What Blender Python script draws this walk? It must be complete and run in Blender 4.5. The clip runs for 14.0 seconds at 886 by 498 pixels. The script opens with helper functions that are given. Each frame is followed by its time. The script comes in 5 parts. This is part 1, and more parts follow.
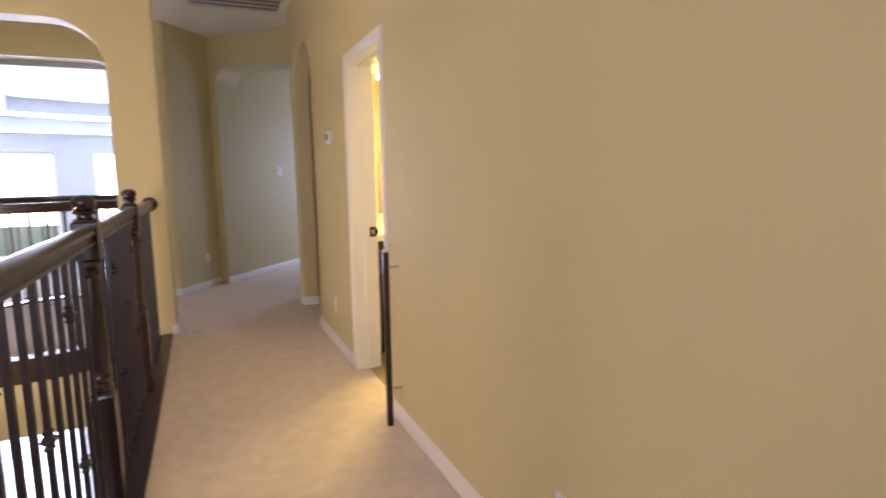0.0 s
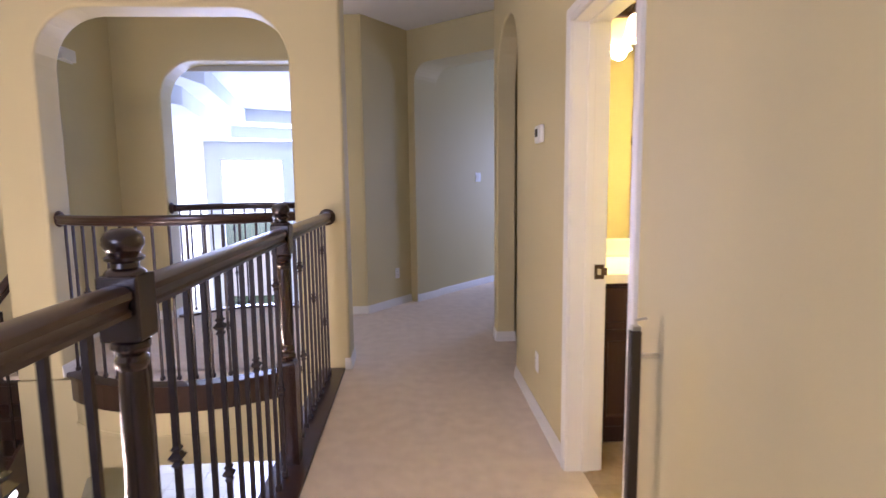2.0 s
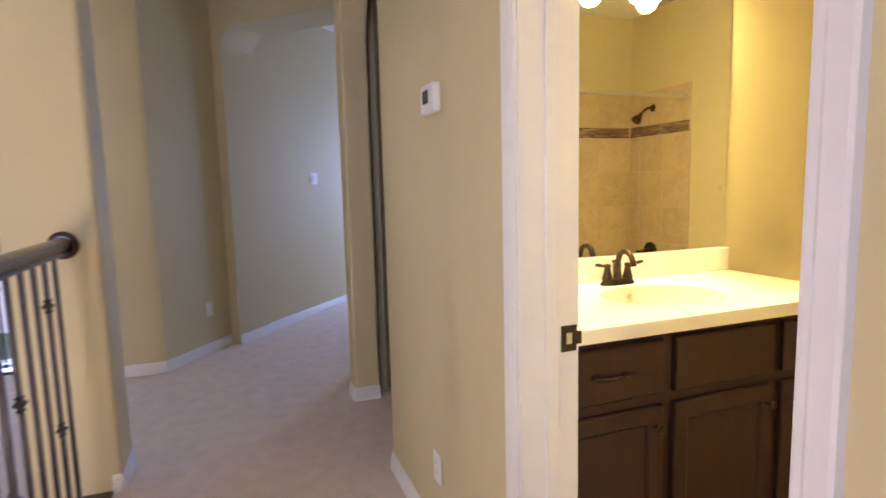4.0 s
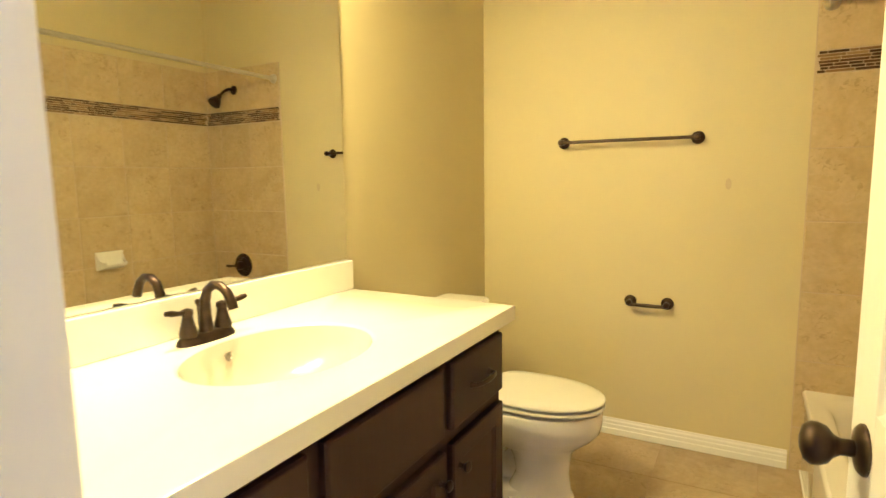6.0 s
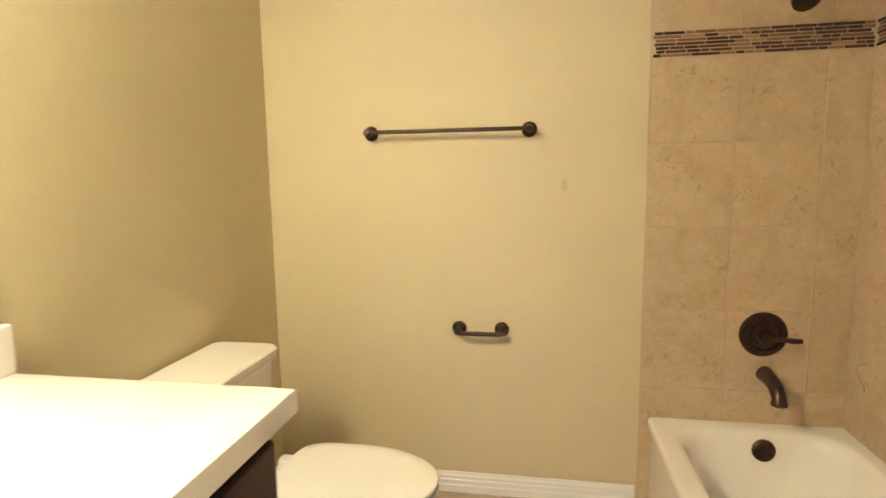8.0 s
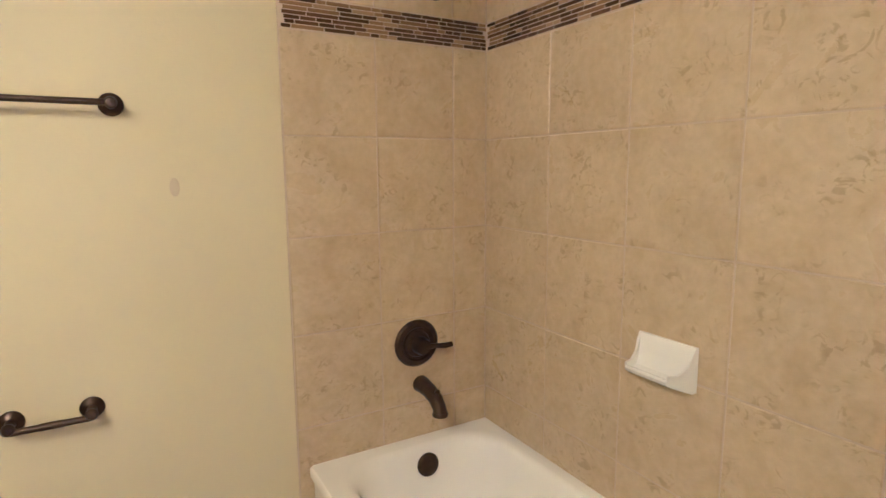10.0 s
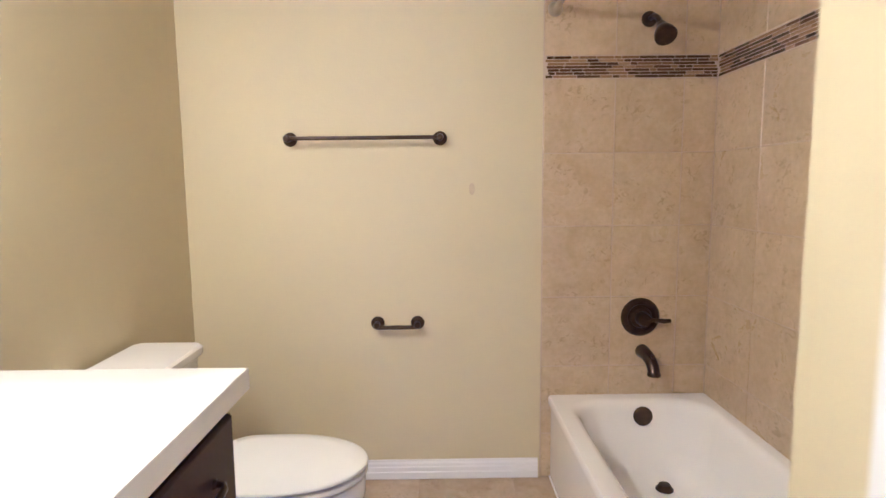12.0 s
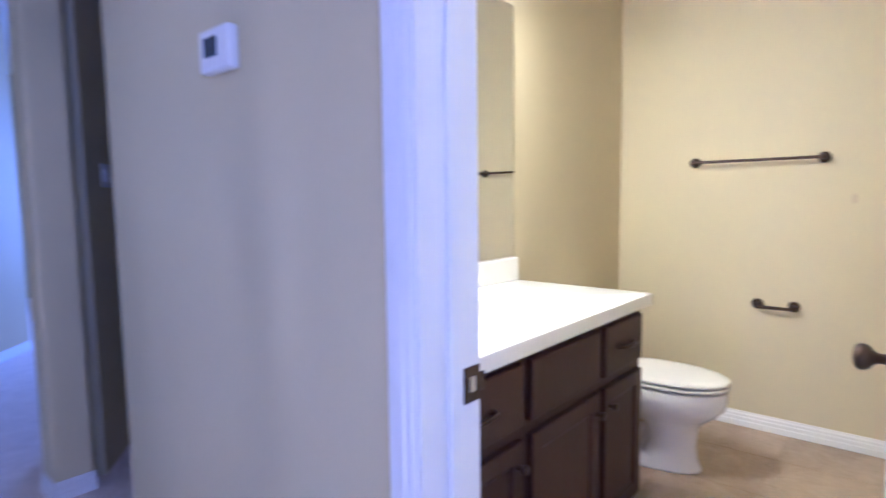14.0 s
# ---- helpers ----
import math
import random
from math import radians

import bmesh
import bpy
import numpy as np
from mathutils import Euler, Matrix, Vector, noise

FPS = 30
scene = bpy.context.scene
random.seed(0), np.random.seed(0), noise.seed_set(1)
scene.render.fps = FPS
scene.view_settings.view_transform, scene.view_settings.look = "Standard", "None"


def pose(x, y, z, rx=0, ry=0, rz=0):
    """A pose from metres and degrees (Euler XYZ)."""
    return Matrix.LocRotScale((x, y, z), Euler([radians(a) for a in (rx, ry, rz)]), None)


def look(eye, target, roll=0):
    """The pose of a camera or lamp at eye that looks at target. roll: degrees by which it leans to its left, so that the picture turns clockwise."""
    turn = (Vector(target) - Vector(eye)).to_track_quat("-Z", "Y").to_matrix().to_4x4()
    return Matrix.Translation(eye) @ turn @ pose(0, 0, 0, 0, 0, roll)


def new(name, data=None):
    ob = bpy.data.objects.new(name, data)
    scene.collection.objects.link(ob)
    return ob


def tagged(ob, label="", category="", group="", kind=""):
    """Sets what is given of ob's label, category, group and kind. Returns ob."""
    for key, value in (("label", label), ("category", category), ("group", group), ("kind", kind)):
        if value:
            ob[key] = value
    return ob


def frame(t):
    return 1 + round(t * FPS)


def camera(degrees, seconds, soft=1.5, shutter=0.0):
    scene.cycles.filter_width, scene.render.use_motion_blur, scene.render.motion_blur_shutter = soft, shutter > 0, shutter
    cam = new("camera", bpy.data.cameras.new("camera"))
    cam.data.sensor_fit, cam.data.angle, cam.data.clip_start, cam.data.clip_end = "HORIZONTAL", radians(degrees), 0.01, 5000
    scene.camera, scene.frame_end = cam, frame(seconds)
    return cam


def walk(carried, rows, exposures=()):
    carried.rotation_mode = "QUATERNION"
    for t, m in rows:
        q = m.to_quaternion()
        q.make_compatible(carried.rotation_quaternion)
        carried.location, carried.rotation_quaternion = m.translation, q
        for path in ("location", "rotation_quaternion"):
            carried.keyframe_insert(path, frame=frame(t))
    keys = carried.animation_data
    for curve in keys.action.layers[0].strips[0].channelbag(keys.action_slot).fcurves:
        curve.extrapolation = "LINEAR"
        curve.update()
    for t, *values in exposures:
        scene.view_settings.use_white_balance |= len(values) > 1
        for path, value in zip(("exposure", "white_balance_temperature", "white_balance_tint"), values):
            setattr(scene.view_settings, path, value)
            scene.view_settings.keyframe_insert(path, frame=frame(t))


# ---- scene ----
cam = camera(77.1, 14.0, shutter=0.35)
PATH = [
    (0, (-0.14, -0.352, 1.333), (0.645, 1.468, 1.07), -1.0),
    (0.5, (-0.008, -0.222, 1.35), (0.386, 1.722, 1.094), -0.6),
    (1, (0.034, 0.048, 1.338), (0.249, 2.021, 1.087), -0.7),
    (1.5, (0.082, 0.434, 1.362), (0.242, 2.412, 1.113), -0.7),
    (2, (0.079, 0.848, 1.371), (0.184, 2.832, 1.134), -0.7),
    (2.2, (0.066, 1.031, 1.359), (0.148, 3.016, 1.126), -0.7),
    (4.3, (0.216, 2.300, 1.352), (1.078, 4.085, 1.12), -1.3),
    (4.5, (0.275, 2.412, 1.343), (1.260, 4.137, 1.112), -1.1),
    (5, (0.435, 2.632, 1.317), (1.702, 4.163, 1.09), -0.8),
    (5.5, (0.568, 2.777, 1.293), (2.163, 3.962, 1.068), -0.7),
    (6, (0.733, 2.874, 1.303), (2.473, 3.828, 1.058), -0.8),
    (6.5, (0.863, 2.94, 1.31), (2.64, 3.823, 1.064), -1.0),
    (7, (0.991, 3.018, 1.315), (2.818, 3.793, 1.066), -1.0),
    (7.5, (1.133, 3.044, 1.317), (3.034, 3.608, 1.053), -0.9),
    (8, (1.375, 3.038, 1.313), (3.327, 3.385, 1.05), -0.9),
    (8.5, (1.574, 3.05, 1.326), (3.55, 3.165, 1.04), -0.9),
    (9, (1.749, 3.115, 1.335), (3.678, 2.686, 1.025), -0.1),
    (9.2, (1.79, 3.07, 1.32), (3.683, 2.495, 1.028), -0.2),
    (9.7, (1.868, 3.083, 1.323), (3.648, 2.175, 1.021), -0.2),
    (10.25, (1.872, 3.088, 1.308), (3.586, 2.058, 1.022), -0.6),
    (10.8, (1.772, 3.086, 1.292), (3.613, 2.305, 1.028), -1.0),
    (11.3, (1.612, 3.147, 1.29), (3.551, 2.729, 1.039), -1.2),
    (11.5, (1.514, 3.185, 1.3), (3.483, 2.931, 1.06), -0.8),
    (12, (1.197, 3.095, 1.289), (3.184, 3.079, 1.059), -0.6),
    (12.5, (0.897, 2.987, 1.279), (2.882, 3.103, 1.063), -0.9),
    (13, (0.582, 2.912, 1.28), (2.527, 3.324, 1.069), -0.8),
    (13.5, (0.303, 2.812, 1.272), (2.142, 3.576, 1.086), -0.9),
    (14, (0.139, 2.702, 1.296), (1.648, 4.002, 1.117), -0.8),
]
EXPOSURES = [(0.0, 0.14, 5950, 33), (0.8, 0.25, 5650, 35), (2.2, 0.28, 5300, 39), (4.4, 0.26, 5150, 38), (5.5, 0.1, 5050, 31), (6.5, 0.08, 4800, 34), (7.5, 0.05, 4450, 43), (9.0, -0.08, 4180, 50), (11.5, -0.05, 3870, 52), (12.5, 0.05, 3850, 57), (14.0, 0.17, 3690, 49)]
walk(cam, [(t, look(eye, target, roll)) for t, eye, target, roll in PATH], EXPOSURES)

# ---- world, sun, large lights ----
world = bpy.data.worlds.new("world")
scene.world = world
world.use_nodes = True
wn = world.node_tree
sky = wn.nodes.new("ShaderNodeTexSky")
sky.sky_type, sky.sun_disc = "NISHITA", False
sky.sun_elevation, sky.sun_rotation = radians(42), radians(200)
wn.links.new(sky.outputs[0], wn.nodes["Background"].inputs[0])
wn.nodes["Background"].inputs[1].default_value = 0.15
sun = new("sun", bpy.data.lights.new("sun", "SUN"))
sun.data.energy, sun.data.angle, sun.data.color = 3.0, radians(0.6), (1.0, 0.95, 0.88)
sun.matrix_world = look((0, 0, 0), (0.22, 0.62, -0.62))

DAY = (0.63, 0.76, 1.0)
WARM = (1.0, 0.75, 0.18)
CHAND = (1.0, 0.76, 0.45)


def window_light(name, centre, target, w, h, watts, colour=DAY):
    lamp = new(name, bpy.data.lights.new(name, "AREA"))
    lamp.data.shape, lamp.data.size, lamp.data.size_y = "RECTANGLE", w, h
    lamp.data.energy, lamp.data.color = watts, colour
    lamp.matrix_world = look(centre, target)
    return lamp


def bulb(name, at, watts, colour, radius=0.03):
    lamp = new(name, bpy.data.lights.new(name, "POINT"))
    lamp.data.energy, lamp.data.color, lamp.data.shadow_soft_size = watts, colour, radius
    lamp.location = at
    return lamp


window_light("window_daylight", (-4.33, 16.58, 0.7), (-2.2, 6.6, 0.5), 1.5, 2.6, 340)
window_light("window_daylight", (-1.92, 17.28, 0.7), (-1.5, 6.6, 0.5), 1.5, 2.6, 340)
window_light("window_daylight", (-4.33, 16.58, -1.4), (-2.2, 4.6, -1.6), 1.5, 1.5, 210)
window_light("window_daylight", (-1.92, 17.28, -1.4), (-1.5, 4.6, -1.6), 1.5, 1.5, 210)
# Added fill from behind the viewer; its entry window is invented.
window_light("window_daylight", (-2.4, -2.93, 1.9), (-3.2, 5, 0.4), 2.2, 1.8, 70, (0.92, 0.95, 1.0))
window_light("window_daylight", (3.42, 9.4, 1.5), (1.0, 8.6, 0.6), 1.2, 1.5, 46)


# ---- materials ----
def nodes_of(name):
    m = bpy.data.materials.new(name)
    m.use_nodes = True
    return m, m.node_tree.nodes, m.node_tree.links, m.node_tree.nodes["Principled BSDF"]


def surface(name, colour, rough=0.6, metal=0.0, second=None, scale=6.0, amount=0.35, bump=0.0, bump_scale=300.0,
            rough_var=0.0, per_object=0.0, spec=0.5, coat=0.0, fine=0.0, veins=0.0):
    """A surface with two scales of variation: broad stains of a second colour and a fine grain with relief."""
    m, n, l, b = nodes_of(name)
    co = n.new("ShaderNodeTexCoord")
    where = co.outputs["Object"]
    if per_object:
        info = n.new("ShaderNodeObjectInfo")
        far_off = n.new("ShaderNodeVectorMath")
        far_off.operation = "MULTIPLY_ADD"
        l.new(info.outputs["Random"], far_off.inputs[0])
        far_off.inputs[1].default_value = (37.0, 53.0, 71.0)
        l.new(where, far_off.inputs[2])
        where = far_off.outputs[0]
    broad = n.new("ShaderNodeTexNoise")
    broad.inputs["Scale"].default_value, broad.inputs["Detail"].default_value = scale, 8 if veins else 5
    broad.inputs["Roughness"].default_value = 0.62 if veins else 0.5
    broad.inputs["Distortion"].default_value = 1.0 if veins else 0.0
    l.new(where, broad.inputs["Vector"])
    ramp = n.new("ShaderNodeMapRange")
    ramp.inputs["From Min"].default_value, ramp.inputs["From Max"].default_value = 0.35, 0.68
    ramp.inputs["To Max"].default_value = amount
    l.new(broad.outputs["Fac"], ramp.inputs["Value"])
    mix = n.new("ShaderNodeMix")
    mix.data_type = "RGBA"
    mix.inputs["A"].default_value = (*colour, 1)
    mix.inputs["B"].default_value = (*(second or [c * 0.82 for c in colour]), 1)
    l.new(ramp.outputs["Result"], mix.inputs["Factor"])
    out = mix.outputs["Result"]
    grain = n.new("ShaderNodeTexNoise")
    grain.inputs["Scale"].default_value, grain.inputs["Detail"].default_value = bump_scale, 3
    l.new(where, grain.inputs["Vector"])
    if veins:
        line, patch = n.new("ShaderNodeTexNoise"), n.new("ShaderNodeTexNoise")
        line.inputs["Scale"].default_value, line.inputs["Detail"].default_value, line.inputs["Distortion"].default_value = 26.0, 4, 2.2
        patch.inputs["Scale"].default_value, patch.inputs["Detail"].default_value = 9.0, 2
        band, spot, both, darker = n.new("ShaderNodeMapRange"), n.new("ShaderNodeMapRange"), n.new("ShaderNodeMath"), n.new("ShaderNodeMix")
        band.inputs["From Min"].default_value, band.inputs["From Max"].default_value = 0.55, 0.63
        spot.inputs["From Min"].default_value, spot.inputs["From Max"].default_value = 0.50, 0.62
        spot.inputs["To Max"].default_value = veins
        both.operation, darker.data_type = "MULTIPLY", "RGBA"
        for tex, rng_node in ((line, band), (patch, spot)):
            l.new(where, tex.inputs["Vector"])
            l.new(tex.outputs["Fac"], rng_node.inputs["Value"])
        l.new(band.outputs["Result"], both.inputs[0])
        l.new(spot.outputs["Result"], both.inputs[1])
        l.new(both.outputs[0], darker.inputs["Factor"])
        l.new(out, darker.inputs["A"])
        darker.inputs["B"].default_value = (*[c * 0.62 for c in (second or colour)], 1)
        out = darker.outputs["Result"]
    if fine or per_object:
        hsv = n.new("ShaderNodeHueSaturation")
        l.new(out, hsv.inputs["Color"])
        val = n.new("ShaderNodeMapRange")
        val.inputs["To Min"].default_value, val.inputs["To Max"].default_value = 1 - fine, 1 + fine
        val.inputs["From Min"].default_value, val.inputs["From Max"].default_value = 0.3, 0.7
        l.new(grain.outputs["Fac"], val.inputs["Value"])
        last = val.outputs["Result"]
        if per_object:
            r = n.new("ShaderNodeMapRange")
            r.inputs["To Min"].default_value, r.inputs["To Max"].default_value = 1 - per_object, 1 + per_object
            l.new(info.outputs["Random"], r.inputs["Value"])
            mul = n.new("ShaderNodeMath")
            mul.operation = "MULTIPLY"
            l.new(last, mul.inputs[0])
            l.new(r.outputs["Result"], mul.inputs[1])
            last = mul.outputs[0]
        l.new(last, hsv.inputs["Value"])
        out = hsv.outputs["Color"]
    l.new(out, b.inputs["Base Color"])
    b.inputs["Roughness"].default_value, b.inputs["Metallic"].default_value = rough, metal
    b.inputs["Specular IOR Level"].default_value = spec
    b.inputs["Coat Weight"].default_value = coat
    if rough_var:
        rr = n.new("ShaderNodeMapRange")
        rr.inputs["To Min"].default_value, rr.inputs["To Max"].default_value = rough - rough_var, rough + rough_var
        l.new(broad.outputs["Fac"], rr.inputs["Value"])
        l.new(rr.outputs["Result"], b.inputs["Roughness"])
    if bump:
        bp = n.new("ShaderNodeBump")
        bp.inputs["Strength"].default_value, bp.inputs["Distance"].default_value = bump, 0.002
        l.new(grain.outputs["Fac"], bp.inputs["Height"])
        l.new(bp.outputs["Normal"], b.inputs["Normal"])
    return m


def wood(name, dark, light, rough=0.3, axis=1, coat=0.3, spec=0.5):
    """Stained, varnished wood with grain drawn out along one axis."""
    m, n, l, b = nodes_of(name)
    co = n.new("ShaderNodeTexCoord")
    mp = n.new("ShaderNodeMapping")
    stretch = [22.0, 22.0, 22.0]
    stretch[axis] = 1.6
    mp.inputs["Scale"].default_value = stretch
    l.new(co.outputs["Object"], mp.inputs["Vector"])
    nz = n.new("ShaderNodeTexNoise")
    nz.inputs["Scale"].default_value, nz.inputs["Detail"].default_value = 2.2, 6
    nz.inputs["Distortion"].default_value = 0.6
    l.new(mp.outputs[0], nz.inputs["Vector"])
    mix = n.new("ShaderNodeMix")
    mix.data_type = "RGBA"
    mix.inputs["A"].default_value, mix.inputs["B"].default_value = (*dark, 1), (*light, 1)
    l.new(nz.outputs["Fac"], mix.inputs["Factor"])
    l.new(mix.outputs["Result"], b.inputs["Base Color"])
    b.inputs["Roughness"].default_value, b.inputs["Coat Weight"].default_value = rough, coat
    b.inputs["Coat Roughness"].default_value = 0.15
    b.inputs["Specular IOR Level"].default_value = spec
    bp = n.new("ShaderNodeBump")
    bp.inputs["Strength"].default_value, bp.inputs["Distance"].default_value = 0.12, 0.001
    l.new(nz.outputs["Fac"], bp.inputs["Height"])
    l.new(bp.outputs["Normal"], b.inputs["Normal"])
    return m


def emitter(name, colour, strength):
    m, n, l, b = nodes_of(name)
    b.inputs["Base Color"].default_value = (0.9, 0.87, 0.8, 1)
    b.inputs["Roughness"].default_value = 0.35
    b.inputs["Emission Color"].default_value = (*colour, 1)
    b.inputs["Emission Strength"].default_value = strength
    return m


PAINT = surface("wall_paint", (0.600, 0.531, 0.293), 0.62, second=(0.578, 0.503, 0.271), scale=1.3, amount=0.7, bump=0.22, bump_scale=120)
PALE = surface("pale_wall_paint", (0.46, 0.475, 0.465), 0.62, second=(0.43, 0.445, 0.435), scale=1.3, amount=0.6, bump=0.2, bump_scale=120)
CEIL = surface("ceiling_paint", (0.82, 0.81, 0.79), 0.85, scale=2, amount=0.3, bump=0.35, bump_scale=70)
# White ceiling again, greyed to offset the strong great room window lamps.
TRAY_DIMMED = surface("tray_ceiling_dimmed", (0.64, 0.66, 0.655), 0.85, scale=2, amount=0.3, bump=0.35, bump_scale=70)
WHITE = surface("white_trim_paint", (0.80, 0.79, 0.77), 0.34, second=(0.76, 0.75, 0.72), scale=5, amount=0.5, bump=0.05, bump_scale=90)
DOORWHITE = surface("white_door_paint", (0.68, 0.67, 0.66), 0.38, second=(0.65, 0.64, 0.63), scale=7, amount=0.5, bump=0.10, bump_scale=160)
CARPET = surface("beige_carpet", (0.86, 0.755, 0.645), 0.95, second=(0.74, 0.635, 0.53), scale=11, amount=0.7, bump=1.0, bump_scale=340, fine=0.20, spec=0.1)
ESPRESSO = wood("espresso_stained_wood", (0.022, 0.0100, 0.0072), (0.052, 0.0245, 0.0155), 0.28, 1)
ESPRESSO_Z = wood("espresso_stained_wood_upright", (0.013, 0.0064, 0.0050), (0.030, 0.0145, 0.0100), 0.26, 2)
CABINET = wood("dark_cabinet_wood", (0.0235, 0.0100, 0.0076), (0.043, 0.0185, 0.0138), 0.46, 2, 0.0, 0.25)
IRON = surface("satin_black_iron", (0.020, 0.0125, 0.0110), 0.42, 0.3, second=(0.04, 0.028, 0.022), scale=30, amount=0.5, bump=0.1, bump_scale=200)
BRONZE = surface("oil_rubbed_bronze", (0.035, 0.024, 0.018), 0.34, 0.75, second=(0.085, 0.05, 0.03), scale=40, amount=0.55, bump=0.05, bump_scale=300)
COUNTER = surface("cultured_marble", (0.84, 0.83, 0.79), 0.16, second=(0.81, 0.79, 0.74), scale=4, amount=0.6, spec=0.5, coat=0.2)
# Same marble as the counter; the bowl's shading is put into this darker tone.
BASIN_SHADED = surface("cultured_marble_shaded", (0.63, 0.59, 0.53), 0.16, second=(0.60, 0.56, 0.50), scale=4, amount=0.6, coat=0.2)
PORCELAIN = surface("white_porcelain", (0.80, 0.78, 0.74), 0.10, second=(0.78, 0.76, 0.71), scale=3, amount=0.4, coat=0.5)
SEATWHITE = surface("white_seat_plastic", (0.78, 0.76, 0.72), 0.22, scale=4, amount=0.15)
TUBWHITE = surface("white_tub_enamel", (0.87, 0.84, 0.80), 0.12, second=(0.85, 0.82, 0.775), scale=2, amount=0.4, coat=0.4)
GROUT = surface("light_grout", (0.53, 0.435, 0.30), 0.9, scale=20, amount=0.4, bump=0.3, bump_scale=250)
TILE = surface("beige_ceramic_tile", (0.540, 0.430, 0.252), 0.30, second=(0.442, 0.338, 0.174), scale=7, amount=0.75, bump=0.10, bump_scale=45, rough_var=0.1, per_object=0.05, fine=0.06, veins=0.5)
FLOORTILE = surface("tan_floor_tile", (0.47, 0.375, 0.24), 0.35, second=(0.36, 0.272, 0.158), scale=5, amount=0.9, bump=0.10, bump_scale=40, rough_var=0.1, per_object=0.04, fine=0.06, veins=0.4)
STONEFLOOR = surface("pale_entry_tile", (0.55, 0.51, 0.45), 0.18, second=(0.44, 0.40, 0.34), scale=2.5, amount=0.7, per_object=0.05)
PLASTIC = surface("white_plastic", (0.80, 0.79, 0.76), 0.4, scale=10, amount=0.2)
BLACKPL = surface("dark_display", (0.03, 0.035, 0.04), 0.25, scale=10, amount=0.3)
STEEL = surface("satin_nickel", (0.62, 0.60, 0.56), 0.30, 1.0, scale=20, amount=0.3)
PAINTSTEEL = surface("painted_hinge", (0.74, 0.73, 0.72), 0.36, 0.15, scale=20, amount=0.3)
VENT = surface("white_grille_metal", (0.74, 0.73, 0.71), 0.5, scale=6, amount=0.3)
DUCT_SHADE = surface("duct_shade", (0.02, 0.017, 0.015), 0.9, scale=8, amount=0.4)
FLOORGROUT = surface("tan_floor_grout", (0.44, 0.34, 0.232), 0.9, scale=20, amount=0.4, bump=0.3, bump_scale=250)
OUTSIDE = surface("garden_green", (0.06, 0.10, 0.035), 0.9, second=(0.03, 0.055, 0.02), scale=1.5, amount=0.9, bump=0.8, bump_scale=12)
STUCCO = surface("pale_stucco", (0.62, 0.58, 0.52), 0.9, scale=1.5, amount=0.5, bump=0.4, bump_scale=60)
SKYGLOW = emitter("backdrop_glow", (0.86, 0.94, 1.0), 3.0)
SHADE = emitter("lit_frosted_glass", (1.0, 0.70, 0.34), 9.0)
SHADE2 = emitter("lit_frosted_glass_chandelier", (1.0, 0.88, 0.66), 5.0)
STAIN = surface("faint_wall_stain", (0.52, 0.43, 0.27), 0.62, scale=30, amount=0.4)


def mosaic_material():
    """Glass and stone strips: brown, tan and cream, one tone for each piece."""
    m, n, l, b = nodes_of("mosaic_strip")
    info = n.new("ShaderNodeObjectInfo")
    ramp = n.new("ShaderNodeValToRGB")
    ramp.color_ramp.interpolation = "CONSTANT"
    tones = [(0.0, (0.040, 0.018, 0.011)), (0.22, (0.24, 0.152, 0.072)), (0.40, (0.055, 0.026, 0.015)), (0.60, (0.33, 0.225, 0.115)),
             (0.72, (0.085, 0.042, 0.024)), (0.88, (0.19, 0.112, 0.055))]
    els = ramp.color_ramp.elements
    els[0].position, els[0].color = tones[0][0], (*tones[0][1], 1)
    els[1].position, els[1].color = tones[1][0], (*tones[1][1], 1)
    for p, c in tones[2:]:
        e = els.new(p)
        e.color = (*c, 1)
    l.new(info.outputs["Random"], ramp.inputs["Fac"])
    l.new(ramp.outputs["Color"], b.inputs["Base Color"])
    b.inputs["Roughness"].default_value = 0.18
    return m


MOSAIC = mosaic_material()


def mirror_material():
    m, n, l, b = nodes_of("mirror_silver")
    b.inputs["Base Color"].default_value = (0.86, 0.88, 0.85, 1)
    b.inputs["Metallic"].default_value, b.inputs["Roughness"].default_value = 1.0, 0.015
    return m


MIRROR = mirror_material()


def glass_material():
    m, n, l, b = nodes_of("window_glass")
    b.inputs["Base Color"].default_value = (1, 1, 1, 1)
    b.inputs["Roughness"].default_value, b.inputs["Transmission Weight"].default_value, b.inputs["IOR"].default_value = 0.0, 1.0, 1.45
    return m


GLASS = glass_material()


# ---- building helpers ----
def bm_box(bm, x0, y0, z0, x1, y1, z1, bevel=0.0, seg=2):
    vs = [bm.verts.new((x, y, z)) for x in (x0, x1) for y in (y0, y1) for z in (z0, z1)]
    fs = [(0, 1, 3, 2), (4, 6, 7, 5), (0, 4, 5, 1), (2, 3, 7, 6), (0, 2, 6, 4), (1, 5, 7, 3)]
    faces = [bm.faces.new([vs[i] for i in f]) for f in fs]
    if bevel:
        edges = {e for f in faces for e in f.edges}
        bmesh.ops.bevel(bm, geom=list(edges), offset=bevel, segments=seg, affect="EDGES", profile=0.5)
    return bm


def box(x0, y0, z0, x1, y1, z1, bevel=0.0, seg=2):
    return bm_box(bmesh.new(), x0, y0, z0, x1, y1, z1, bevel, seg)


def loft(rings, close_start=True, close_end=True, bm=None):
    bm = bm or bmesh.new()
    rows = [[bm.verts.new(p) for p in r] for r in rings]
    n = len(rows[0])
    for a, b in zip(rows, rows[1:]):
        for i in range(n):
            bm.faces.new((a[i], a[(i + 1) % n], b[(i + 1) % n], b[i]))
    if close_start:
        bm.faces.new(rows[0][::-1])
    if close_end:
        bm.faces.new(rows[-1])
    return bm


